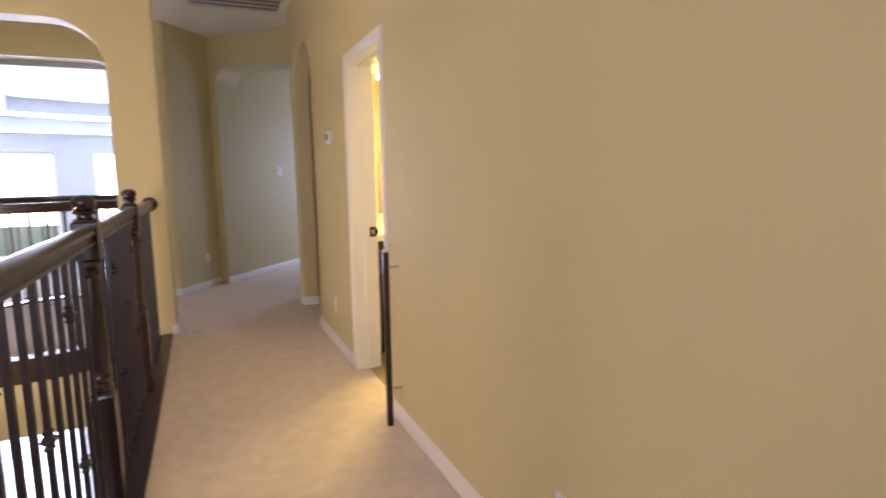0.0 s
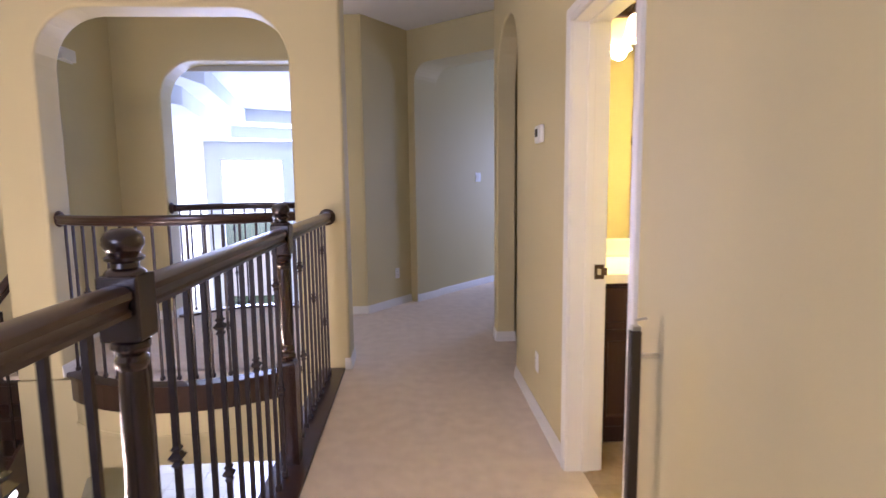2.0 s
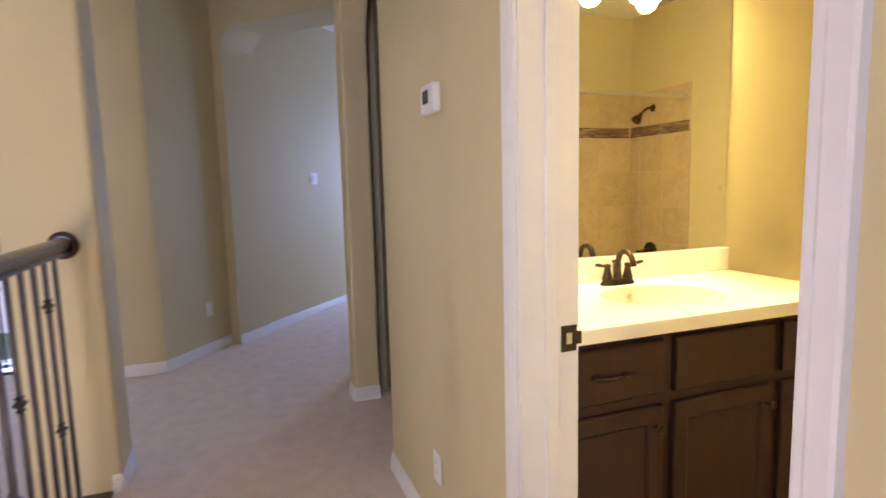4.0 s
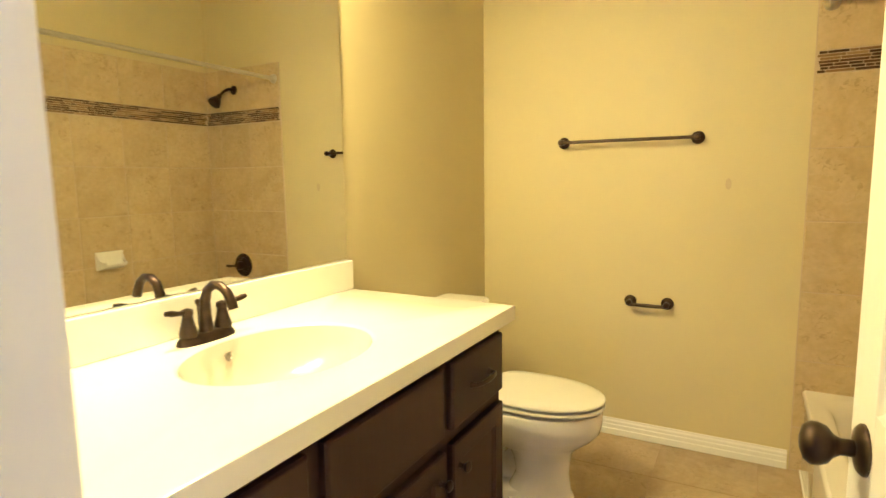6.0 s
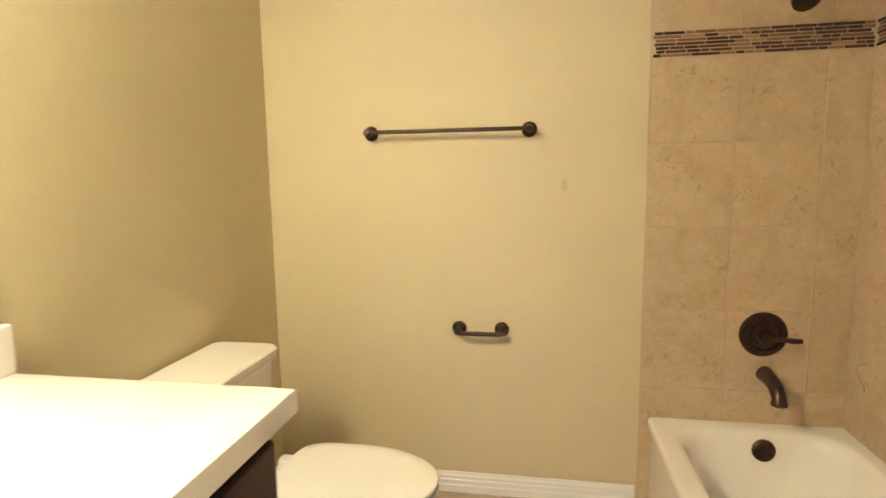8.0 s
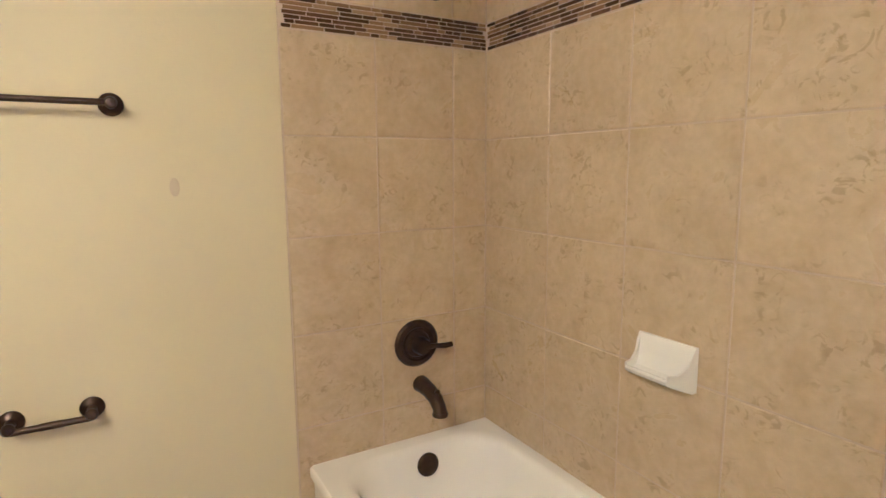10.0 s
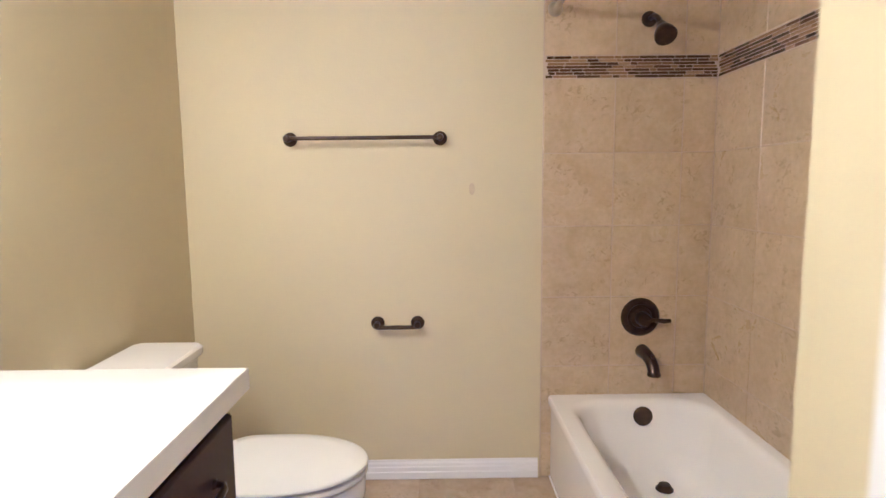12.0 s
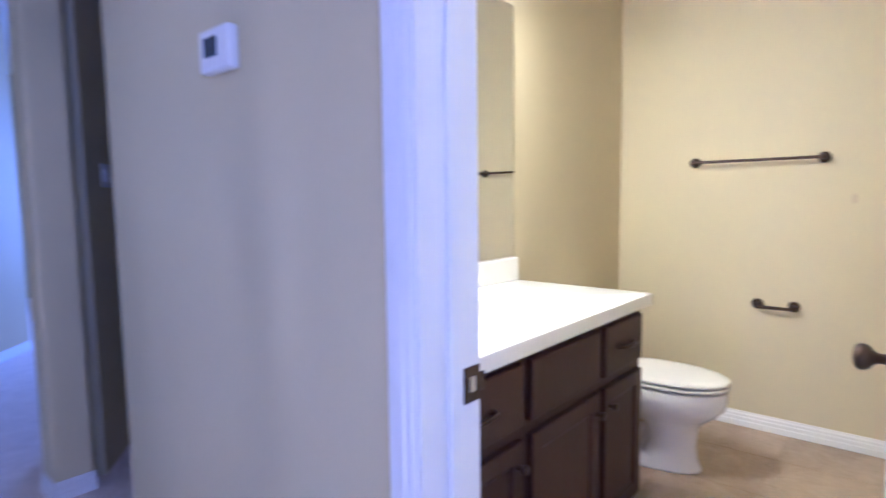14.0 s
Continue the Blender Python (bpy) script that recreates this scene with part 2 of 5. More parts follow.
def lathe(profile, seg=20, m=None, bm=None):
    """Turned about z from (radius, height) pairs; m puts it in its place."""
    m = m or Matrix()
    rings = [[m @ Vector((max(r, 0.0005) * math.cos(2 * math.pi * i / seg), max(r, 0.0005) * math.sin(2 * math.pi * i / seg), z)) for i in range(seg)] for r, z in profile]
    return loft(rings, bm=bm)


def sweep(path, section, up=(0, 0, 1), bm=None, closed_ends=True):
    """A section of (side, up) pairs carried along a path of points."""
    pts = [Vector(p) for p in path]
    up = Vector(up)
    rings = []
    for i, p in enumerate(pts):
        d = (pts[min(i + 1, len(pts) - 1)] - pts[max(i - 1, 0)]).normalized()
        side = d.cross(up)
        side = side.normalized() if side.length > 1e-5 else Vector((1, 0, 0))
        u = side.cross(d).normalized()
        rings.append([p + side * a + u * b for a, b in section])
    return loft(rings, closed_ends, closed_ends, bm)


def tube(path, radius, seg=10, bm=None, up=(0, 0, 1)):
    radii = radius if isinstance(radius, (list, tuple)) else [radius] * len(path)
    pts = [Vector(p) for p in path]
    rings = []
    side = None
    for i, p in enumerate(pts):
        d = (pts[min(i + 1, len(pts) - 1)] - pts[max(i - 1, 0)]).normalized()
        s = d.cross(Vector(up))
        if s.length < 1e-4:
            s = d.cross(Vector((1, 0, 0)))
        s.normalize()
        if side is not None and s.dot(side) < 0:
            s = -s
        side = s
        u = s.cross(d).normalized()
        rings.append([p + (s * math.cos(2 * math.pi * k / seg) + u * math.sin(2 * math.pi * k / seg)) * radii[i] for k in range(seg)])
    return loft(rings, bm=bm)


def mesh_of(name, bm, material, smooth=False):
    bmesh.ops.recalc_face_normals(bm, faces=bm.faces[:])
    me = bpy.data.meshes.new(name)
    bm.to_mesh(me)
    bm.free()
    me.materials.append(material)
    if smooth:
        me.shade_smooth()
        me.set_sharp_from_angle(angle=radians(38))
    return me


def part(name, bm, material, parent=None, label="", smooth=False, at=None):
    ob = new(name, mesh_of(name, bm, material, smooth))
    if at is not None:
        ob.matrix_basis = at
    if parent is not None:
        ob.parent = parent
    if label:
        ob["label"] = label
    return ob


def thing(name, label, category, group="", at=None, kind=""):
    ob = new(name)
    ob.empty_display_size = 0.1
    if at is not None:
        ob.matrix_basis = at
    return tagged(ob, label, category, group, kind)


def structure(name, bm, material, label, category, smooth=False):
    return tagged(part(name, bm, material, None, "", smooth), label, category, "", "structure")


def rounded(ob, width, seg=3):
    md = ob.modifiers.new("rounded_edges", "BEVEL")
    md.width, md.segments, md.limit_method, md.angle_limit = width, seg, "ANGLE", radians(50)
    md.harden_normals = False
    return ob


def arch_top(a, b, top, r, n=8):
    """The outline of an opening from a to b along a wall: up one side, round two corners, down the other."""
    pts = [(a, 0.0)]
    pts += [(a + r - r * math.cos(t), top - r + r * math.sin(t)) for t in [math.pi / 2 * i / n for i in range(n + 1)]]
    pts += [(b - r + r * math.sin(t), top - r + r * math.cos(t)) for t in [math.pi / 2 * i / n for i in range(n + 1)]]
    return pts + [(b, 0.0)]


def wall_plate(length, low, high, openings, origin, along, depth):
    """A wall of that length from low to high, starting at origin, running along, as thick as depth (a vector).
    openings: outlines of (distance, height) pairs that begin and end at the wall's foot."""
    o, a, d = Vector(origin), Vector(along).normalized(), Vector(depth)
    bm = bmesh.new()
    made = {}

    def v(s, z):
        key = (round(s, 4), round(z, 4))
        if key not in made:
            made[key] = bm.verts.new(o + a * s + Vector((0, 0, z)))
        return made[key]

    s0, z0 = 0.0, None
    for line in [*openings, None]:
        s1, z1 = (line[0][0], line[1][1]) if line else (length, None)
        ring = [v(s0, low), v(s1, low)] + ([v(s1, z1)] if line else []) + [v(s1, high), v(s0, high)] + ([v(s0, z0)] if z0 is not None else [])
        bm.faces.new(ring)
        if line:
            for (sa, za), (sb, zb) in zip(line[1:-1], line[2:-1]):
                if abs(sa - sb) > 1e-5:
                    bm.faces.new((v(sa, za), v(sb, zb), v(sb, high), v(sa, high)))
            s0, z0 = line[-1][0], line[-2][1]
    grown = bmesh.ops.extrude_face_region(bm, geom=bm.faces[:], use_keep_orig=True)
    bmesh.ops.translate(bm, verts=[g for g in grown["geom"] if isinstance(g, bmesh.types.BMVert)], vec=d)
    return bm


BASE_SECTION = [(0, 0), (0.014, 0), (0.014, 0.030), (0.011, 0.034), (0.011, 0.052), (0.008, 0.056), (0.008, 0.068), (0.004, 0.076), (0.003, 0.085), (0, 0.085)]


def baseboard(p, q, label="white moulded baseboard along the painted wall"):
    """A moulded skirting from p to q; it stands out to the right of the way from p to q."""
    bm = sweep([(*p, 0.001), (*q, 0.001)], BASE_SECTION)
    return structure("baseboard", bm, WHITE, label, "baseboard")

# ---- large structure: hall ----
H = 3.05            # ceiling
LOW = -3.05         # entry floor below
XW = 0.785          # hall wall face
XB = 0.945          # bathroom side of that wall
J0, J1, DH0 = 2.606, 3.312, 2.055     # doorway: two jambs and the head

openings = [[(2 + J0 - 0.02, 0), (2 + J0 - 0.02, DH0 + 0.02), (2 + J1 + 0.02, DH0 + 0.02), (2 + J1 + 0.02, 0)], [(p + 2.0, z) for p, z in arch_top(4.615, 5.51, 2.56, 0.38)]]
wall_hall = structure("wall_hall", wall_plate(7.68, 0, H, openings, (XW, -2.0, 0), (0, 1, 0), (XB - XW, 0, 0)), PAINT,
                      "beige painted hall wall with a doorway and an arched opening", "wall")
rounded(wall_hall, 0.016)

# arch wall between the two-storey entry and the landing
ARCH_Y, ARCH_T = 4.89, 0.27
rounded(structure("wall_arch", wall_plate(2.395, -0.02, H, [arch_top(0.32, 2.03, 2.585, 0.37)], (-2.80, ARCH_Y, 0), (1, 0, 0), (0, ARCH_T, 0)), PAINT,
                  "beige painted wall with a wide round-cornered archway", "wall"), 0.022)
below = [(0.36, LOW), (0.36, -0.95), (0.42, -0.78), (0.56, -0.70), (1.80, -0.70), (1.94, -0.78), (2.0, -0.95), (2.0, LOW)]
structure("wall_entry_lower", wall_plate(2.41, LOW, -0.022, [below], (-2.80, ARCH_Y, 0), (1, 0, 0), (0, ARCH_T, 0)), PAINT,
          "cream painted entry wall with a broad archway below the landing", "wall")

# second arch, towards the great room
A2Y, A2T = 6.65, 0.27
rounded(structure("wall_arch_far", wall_plate(2.525, 0, H, [arch_top(0.53, 2.18, 2.60, 0.36)], (-2.94, A2Y, 0), (1, 0, 0), (0, A2T, 0)), PAINT,
                  "beige painted wall with an archway open to the bright great room", "wall"), 0.022)
structure("wall_landing_west", box(-2.98, 5.65, 0, -2.86, A2Y, H), PAINT, "beige painted landing wall", "wall")

# angled walls at the far end of the hall
C2, FC = Vector((-0.415, 6.65, 0)), Vector((0.04, 7.26, 0))
seg = FC - C2
structure("wall_angled", wall_plate(seg.length + 0.2, 0, H, [], C2, seg, Vector((-seg.y, seg.x, 0)).normalized() * 0.12), PAINT,
          "beige painted angled wall with an outlet", "wall")
P2 = Vector((1.28, 6.17, 0))
d = P2 - FC
back = Vector((-d.y, d.x, 0)).normalized()
rounded(structure("wall_diagonal", wall_plate(d.length, 0, H, [arch_top(0.10, 1.42, 2.68, 0.20)], FC, d, back * 0.40), PAINT, "beige painted diagonal wall with a square-cornered archway", "wall"), 0.006)
k0 = FC + d.normalized() * 0.075 + back * 0.40
k1 = k0 + back * 1.62
structure("wall_corridor", wall_plate(1.80, 0, H, [], k0 - back * 0.18, back, -d.normalized() * 0.12), PAINT,
          "beige painted corridor wall with a light switch", "wall")
structure("wall_closing", wall_plate(0.62, 0, H, [], P2, (0.925 - 1.28, 5.68 - 6.17, 0), (0.1, -0.06, 0)), PAINT, "beige painted wall", "wall")
# outer walls of the upper floor
structure("wall_east", box(3.4, 4.28, 0, 3.52, 8.6, H), PAINT, "beige painted outer wall", "wall")
structure("wall_east", box(3.4, 10.2, 0, 3.52, 12.2, H), PAINT, "beige painted outer wall", "wall")
structure("wall_east", box(3.4, 8.6, 0, 3.52, 10.2, 0.8), PAINT, "beige painted wall below a window", "wall")
structure("wall_east", box(3.4, 8.6, 2.3, 3.52, 10.2, H), PAINT, "beige painted wall above a window", "wall")
structure("wall_north_corridor", box(0.2, 12.1, 0, 3.52, 12.22, H), PAINT, "beige painted wall", "wall")
structure("wall_corridor_far", box(0.2, 9.6, 0, 0.32, 12.1, H), PAINT, "beige painted wall", "wall")
structure("wall_corridor_far", wall_plate(1.1, 0, H, [], (0.2, 9.72, 0), (1.1, -0.62, 0), (0.0, 0.1, 0)), PAINT, "beige painted wall", "wall")
structure("wall_side_room", box(XB, 6.05, 0, 3.4, 6.15, H), PAINT, "beige painted wall of the side room", "wall")

structure("ceiling", box(-5.6, -3.2, H, 3.7, 7.14, H + 0.12), CEIL, "white textured ceiling", "ceiling")
structure("ceiling", box(-0.41, 7.14, H, 3.7, 12.3, H + 0.12), CEIL, "white textured ceiling", "ceiling")

# upper floor: carpet
def arc_points(xa, xb, y, bulge, n=20):
    c = (xa + xb) / 2
    hw = (xb - xa) / 2
    r = (hw * hw + bulge * bulge) / (2 * abs(bulge))
    s = 1 if bulge > 0 else -1
    top = math.asin(hw / r)
    return [(c + r * math.sin(a), y + s * (r * math.cos(a) - (r - abs(bulge)))) for a in [-top + 2 * top * i / n for i in range(n + 1)]]


def slab(bm, pts, z0, z1):
    lo = [bm.verts.new((x, y, z0)) for x, y in pts]
    hi = [bm.verts.new((x, y, z1)) for x, y in pts]
    n = len(pts)
    bm.faces.new(hi)
    bm.faces.new(lo[::-1])
    for i in range(n):
        bm.faces.new((lo[i], lo[(i + 1) % n], hi[(i + 1) % n], hi[i]))
    return bm


NEAR_ARC = arc_points(-2.48, -0.77, ARCH_Y + 0.05, -0.36)
FAR_ARC = arc_points(-2.41, -0.76, A2Y + 0.05, 0.50)
bm = bmesh.new()
slab(bm, [(-0.445, -2.0), (0.80, -2.0), (0.80, ARCH_Y), (-0.445, ARCH_Y)], -0.03, 0.0)
slab(bm, [(-2.94, ARCH_Y + 0.06), (3.4, ARCH_Y + 0.06), (3.4, A2Y), (-2.94, A2Y)], -0.03, 0.0)
slab(bm, [(-0.445, ARCH_Y), (3.4, ARCH_Y), (3.4, ARCH_Y + 0.06), (-0.445, ARCH_Y + 0.06)], -0.03, 0.0)
slab(bm, [(0.80, 4.28), (3.4, 4.28), (3.4, ARCH_Y), (0.80, ARCH_Y)], -0.03, 0.0)
slab(bm, [(-0.41, A2Y), (3.4, A2Y), (3.4, 12.1), (-0.41, 12.1)], -0.03, 0.0)
slab(bm, [(x, y + 0.05) for x, y in NEAR_ARC] + [(-0.77, ARCH_Y + 0.06), (-2.48, ARCH_Y + 0.06)], -0.03, 0.0)
slab(bm, [(-2.41, A2Y), (-0.76, A2Y)] + [(x, y - 0.05) for x, y in FAR_ARC][::-1], -0.03, 0.0)
slab(bm, [(0.80, J0), (0.862, J0), (0.862, J1), (0.80, J1)], -0.03, 0.0)
structure("floor_carpet", bm, CARPET, "beige cut-pile carpet with soft tracks", "carpet")
bm = bmesh.new()
bm_box(bm, -0.60, -2.0, -0.32, XB, ARCH_Y, -0.032)
bm_box(bm, -2.94, ARCH_Y + ARCH_T, -0.32, 3.4, A2Y, -0.032)
bm_box(bm, -0.41, A2Y, -0.32, 3.4, 12.1, -0.032)
structure("floor_structure", bm, PAINT, "plastered floor edge of the upper storey", "floor")

# balcony fronts: dark wood band over a curved plaster apron
def ribbon(points, depth, z0, z1):
    pts = [Vector((x, y, 0)) for x, y in points]
    return sweep([(p.x, p.y, z0) for p in pts], [(0, 0), (0, z1 - z0), (depth, z1 - z0), (depth, 0)])


near = thing("balcony_front", "curved dark-stained wood balcony edge under the landing railing", "balcony")
near["kind"] = "structure"
part("fascia", ribbon(NEAR_ARC, -0.03, -0.17, 0.0), ESPRESSO, near)
part("nosing", ribbon([(x, y - 0.02) for x, y in NEAR_ARC], -0.12, 0.0, 0.022), ESPRESSO, near)
part("apron", ribbon([(x, y + 0.02) for x, y in NEAR_ARC], -0.03, -0.36, -0.17), PAINT, near, "cream plaster apron")
bm = bmesh.new()
slab(bm, [(x, y + 0.012) for x, y in NEAR_ARC], -0.362, -0.335)
part("soffit", bm, PAINT, near, "cream plaster soffit")
far = thing("balcony_front", "curved dark-stained wood balcony edge towards the great room", "balcony")
far["kind"] = "structure"
part("fascia", ribbon(FAR_ARC, 0.03, -0.25, 0.0), ESPRESSO, far)
part("nosing", ribbon([(x, y + 0.02) for x, y in FAR_ARC], 0.12, 0.0, 0.022), ESPRESSO, far)
bm = bmesh.new()
slab(bm, [(x, y - 0.012) for x, y in FAR_ARC][::-1], -0.252, -0.035)
part("soffit", bm, PAINT, far)

# ---- entry below and its walls ----
structure("floor_entry", box(-5.6, -3.1, LOW - 0.1, 1.0, 18.0, LOW - 0.012), GROUT, "grout bed of the entry floor", "floor")
structure("wall_entry_west", box(-5.6, -3.1, LOW, -5.48, 16.5, 4.4), PAINT, "cream painted two-storey wall", "wall")
# Unseen front wall, its window opening invented to hold the fill lamp.
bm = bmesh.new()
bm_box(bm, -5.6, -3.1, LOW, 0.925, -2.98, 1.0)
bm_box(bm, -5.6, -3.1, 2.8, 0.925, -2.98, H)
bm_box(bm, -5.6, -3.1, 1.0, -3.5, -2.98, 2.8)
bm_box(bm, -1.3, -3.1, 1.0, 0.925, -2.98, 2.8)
structure("wall_entry_south", bm, PAINT, "unseen cream painted front wall with an invented window opening", "wall")
structure("wall_under_hall", box(-0.60, -2.98, LOW, -0.48, 4.89, -0.32), PAINT, "cream painted wall under the hall", "wall")
structure("wall_hall_south", box(-0.60, -2.98, 0, 0.785, -2.86, H), PAINT, "beige painted wall closing the hall", "wall")
structure("wall_under_far", box(-0.41, 7.14, LOW, -0.30, 18.0, 4.4), PALE, "white painted great room wall", "wall")
structure("wall_stair", box(-5.48, 6.8, LOW, -2.98, 6.92, H), PAINT, "cream painted wall behind the stairs", "wall")

# ---- great room ----
WL, WR, WT = Vector((-5.50, 16.27, 0)), Vector((-0.41, 17.76, 0)), 2.08     # angled window wall, window heads
wd = (WR - WL).normalized()
wn_out = Vector((-wd.y, wd.x, 0))
WINDOWS = ((0.40, 2.05), (2.92, 4.55))      # from and to along that wall
WALL_M = Matrix((wd, wn_out, Vector((0, 0, 1)))).transposed().to_4x4()
WALL_M.translation = WL


def along_wall(bm):
    bm.transform(WALL_M)
    return bm


bm = bmesh.new()
ends = [0.0] + [v for w in WINDOWS for v in w] + [(WR - WL).length + 0.1]
for sa, sb in zip(ends[::2], ends[1::2]):
    bm_box(bm, sa, 0, LOW, sb, 0.15, 4.4)
for sa, sb in WINDOWS:
    bm_box(bm, sa, 0, LOW, sb, 0.15, -2.3)
    bm_box(bm, sa, 0, WT, sb, 0.15, 4.4)
structure("wall_great_room", along_wall(bm), PALE, "pale painted great room wall with tall windows", "wall")
structure("wall_great_room_south", box(-2.94, 6.77, H, -0.41, 6.92, 4.4), PAINT, "pale painted wall above the archway", "wall")
for i, (xa, xb) in enumerate(WINDOWS):
    w = thing("window_%d" % (i + 1), "tall white-framed window full of daylight", "window", "great room windows")
    w["kind"] = "structure"
    for nm, b in (("window_frame", (xa, 0.04, -2.3, xa + 0.05, 0.10, WT)), ("window_frame", (xb - 0.05, 0.04, -2.3, xb, 0.10, WT)),
                  ("window_frame", (xa, 0.04, WT - 0.05, xb, 0.10, WT)), ("window_frame", (xa, 0.04, -2.3, xb, 0.10, -2.24)),
                  ("transom", (xa, 0.045, 0.62, xb, 0.095, 0.70)), ("window_sill", (xa - 0.04, -0.05, -2.33, xb + 0.04, 0.03, -2.30))):
        part(nm, along_wall(box(*b, bevel=0.006)), WHITE, w)
    for za, zb in ((-2.24, 0.62), (0.70, WT - 0.05)):
        p = part("pane", along_wall(box(xa + 0.05, 0.068, za, xb - 0.05, 0.074, zb)), GLASS, w)
        p.visible_shadow = False


# stepped tray ceiling with cut corners
def ring_slab(bm, outer, inner, z0, z1):
    n = len(outer)
    loops = [[bm.verts.new((x, y, z)) for x, y in pts] for pts, z in ((outer, z0), (inner, z0), (inner, z1), (outer, z1))]
    for a, b in zip(loops, loops[1:] + loops[:1]):
        for i in range(n):
            bm.faces.new((a[i], a[(i + 1) % n], b[(i + 1) % n], b[i]))


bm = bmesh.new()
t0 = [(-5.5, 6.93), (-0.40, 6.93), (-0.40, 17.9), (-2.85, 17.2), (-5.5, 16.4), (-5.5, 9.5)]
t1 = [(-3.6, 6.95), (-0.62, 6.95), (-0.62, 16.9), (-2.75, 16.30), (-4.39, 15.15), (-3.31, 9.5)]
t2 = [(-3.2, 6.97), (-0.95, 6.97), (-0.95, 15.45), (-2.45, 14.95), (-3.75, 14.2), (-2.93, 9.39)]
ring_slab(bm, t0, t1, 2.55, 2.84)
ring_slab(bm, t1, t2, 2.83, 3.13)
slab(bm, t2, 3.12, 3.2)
structure("ceiling_tray", bm, TRAY_DIMMED, "white stepped tray ceiling of the great room", "ceiling")
# outdoors
structure("ground", box(-60, -60, LOW - 0.4, 60, 80, LOW - 0.15), OUTSIDE, "green lawn outside the windows", "ground")
# Self-lit board, added so that the window panes read white.
structure("backdrop", box(-60, 70, LOW - 0.3, 60, 70.2, 45), SKYGLOW, "glowing board standing in for bright sky and distance", "sky")
structure("garden_wall", box(-20, 24, LOW - 0.15, 14, 24.3, -1.3), STUCCO, "pale garden wall beyond the lawn", "wall")

# ---- bathroom shell ----
BX, BY, TY = 3.53, 4.144, 1.938      # back wall, vanity wall, tiled wall of the alcove
CZ = 2.75
structure("wall_bath_east", box(BX, 1.80, -0.03, BX + 0.12, BY + 0.12, CZ + 0.1), PAINT, "beige painted bathroom wall behind the towel bar", "wall")
structure("wall_bath_north", box(XB, BY, -0.03, BX, BY + 0.12, CZ + 0.1), PAINT, "beige painted bathroom wall behind the vanity", "wall")
structure("wall_bath_alcove", box(2.0, 1.80, -0.03, BX, TY, CZ + 0.1), PAINT, "bathroom wall behind the tub tiles", "wall")
structure("wall_bath_south", box(XB, 1.80, -0.03, 2.0, 2.56, CZ + 0.1), PAINT, "beige painted bathroom wall behind the door", "wall")
structure("ceiling_bath", box(XB, 1.93, CZ, BX, BY, CZ + 0.1), CEIL, "white bathroom ceiling", "ceiling")
floor_bath = structure("floor_bath", box(0.862, TY, -0.04, BX, BY, -0.003), FLOORGROUT, "tan tiled bathroom floor", "floor")
baseboard((BX, BY), (BX, 2.668))
baseboard((2.27, BY), (BX - 0.014, BY))
baseboard((2.0, 2.56), (XB, 2.56))
# hall baseboards
e0, e1 = FC + d.normalized() * 0.10, FC + d.normalized() * 0.10 + back * 0.40
for p, q in (((XW, J0 - 0.068), (XW, -2.0)), ((XW, 4.61), (XW, J1 + 0.068)), ((XW, 5.68), (XW, 5.515)), ((XW, 5.51), (XB, 5.51)), ((XB, 4.615), (XW, 4.615)),
             ((-0.445, ARCH_Y), (-0.405, ARCH_Y)), ((-0.405, ARCH_Y), (-0.405, ARCH_Y + ARCH_T)), ((-0.76, A2Y), (-0.415, A2Y)), ((-2.86, A2Y), (-2.41, A2Y)),
             ((-2.41, A2Y), (-2.41, A2Y + A2T)), (C2.xy, FC.xy), (k0.xy, k1.xy), (e0.xy, e1.xy), ((-2.86, 5.65), (-2.86, A2Y)),
             ((-2.48, ARCH_Y), (-2.48, ARCH_Y + ARCH_T))):
    baseboard(p, q)

# door frame and casing
frame_1 = thing("door_frame", "white painted door jamb and moulded casing", "door frame")
frame_1["kind"] = "structure"
for b in ((XW, J0 - 0.02, 0, XB, J0, DH0), (XW, J1, 0, XB, J1 + 0.02, DH0), (XW, J0 - 0.02, DH0, XB, J1 + 0.02, DH0 + 0.02)):
    part("jamb", box(*b), WHITE, frame_1)
for b in ((XW + 0.068, J0, 0, XW + 0.100, J0 + 0.010, DH0), (XW + 0.068, J1 - 0.010, 0, XW + 0.100, J1, DH0), (XW + 0.068, J0, DH0 - 0.010, XW + 0.100, J1, DH0)):
    part("stop", box(*b, bevel=0.002), WHITE, frame_1)
CASING = [(0, 0), (0.009, 0), (0.012, 0.006), (0.012, 0.016), (0.015, 0.022), (0.016, 0.05), (0.013, 0.056), (0, 0.058)]


def casing(x, sign):
    """Moulded boards round the doorway on one face of the wall."""
    for pts in ([(J0 - 0.006, 0, 0), (J0 - 0.006, 0, DH0 + 0.006)], [(J1 + 0.006, 0, DH0 + 0.006), (J1 + 0.006, 0, 0)]):
        out = -1 if pts[0][0] < 3 else 1
        bm = loft([[(x + sign * a, y + out * b, z + (b if z > 1 else 0)) for a, b in CASING] for y, _, z in pts])
        part("casing", bm, WHITE, frame_1)
    bm = loft([[(x + sign * a, y + out * b, DH0 + 0.006 + b) for a, b in CASING] for y, out in ((J0 - 0.006, -1), (J1 + 0.006, 1))])
    part("casing", bm, WHITE, frame_1)


casing(XW, -1)
casing(XB, 1)

# ---- hall: railing ----
RX = -0.540
KNUCKLE = [(0.008, -0.040), (0.010, -0.030), (0.018, -0.022), (0.011, -0.014), (0.026, 0.0), (0.011, 0.014), (0.018, 0.022), (0.010, 0.030), (0.008, 0.040)]


def shared(name, bm, material, smooth=False):
    return mesh_of(name, bm, material, smooth)


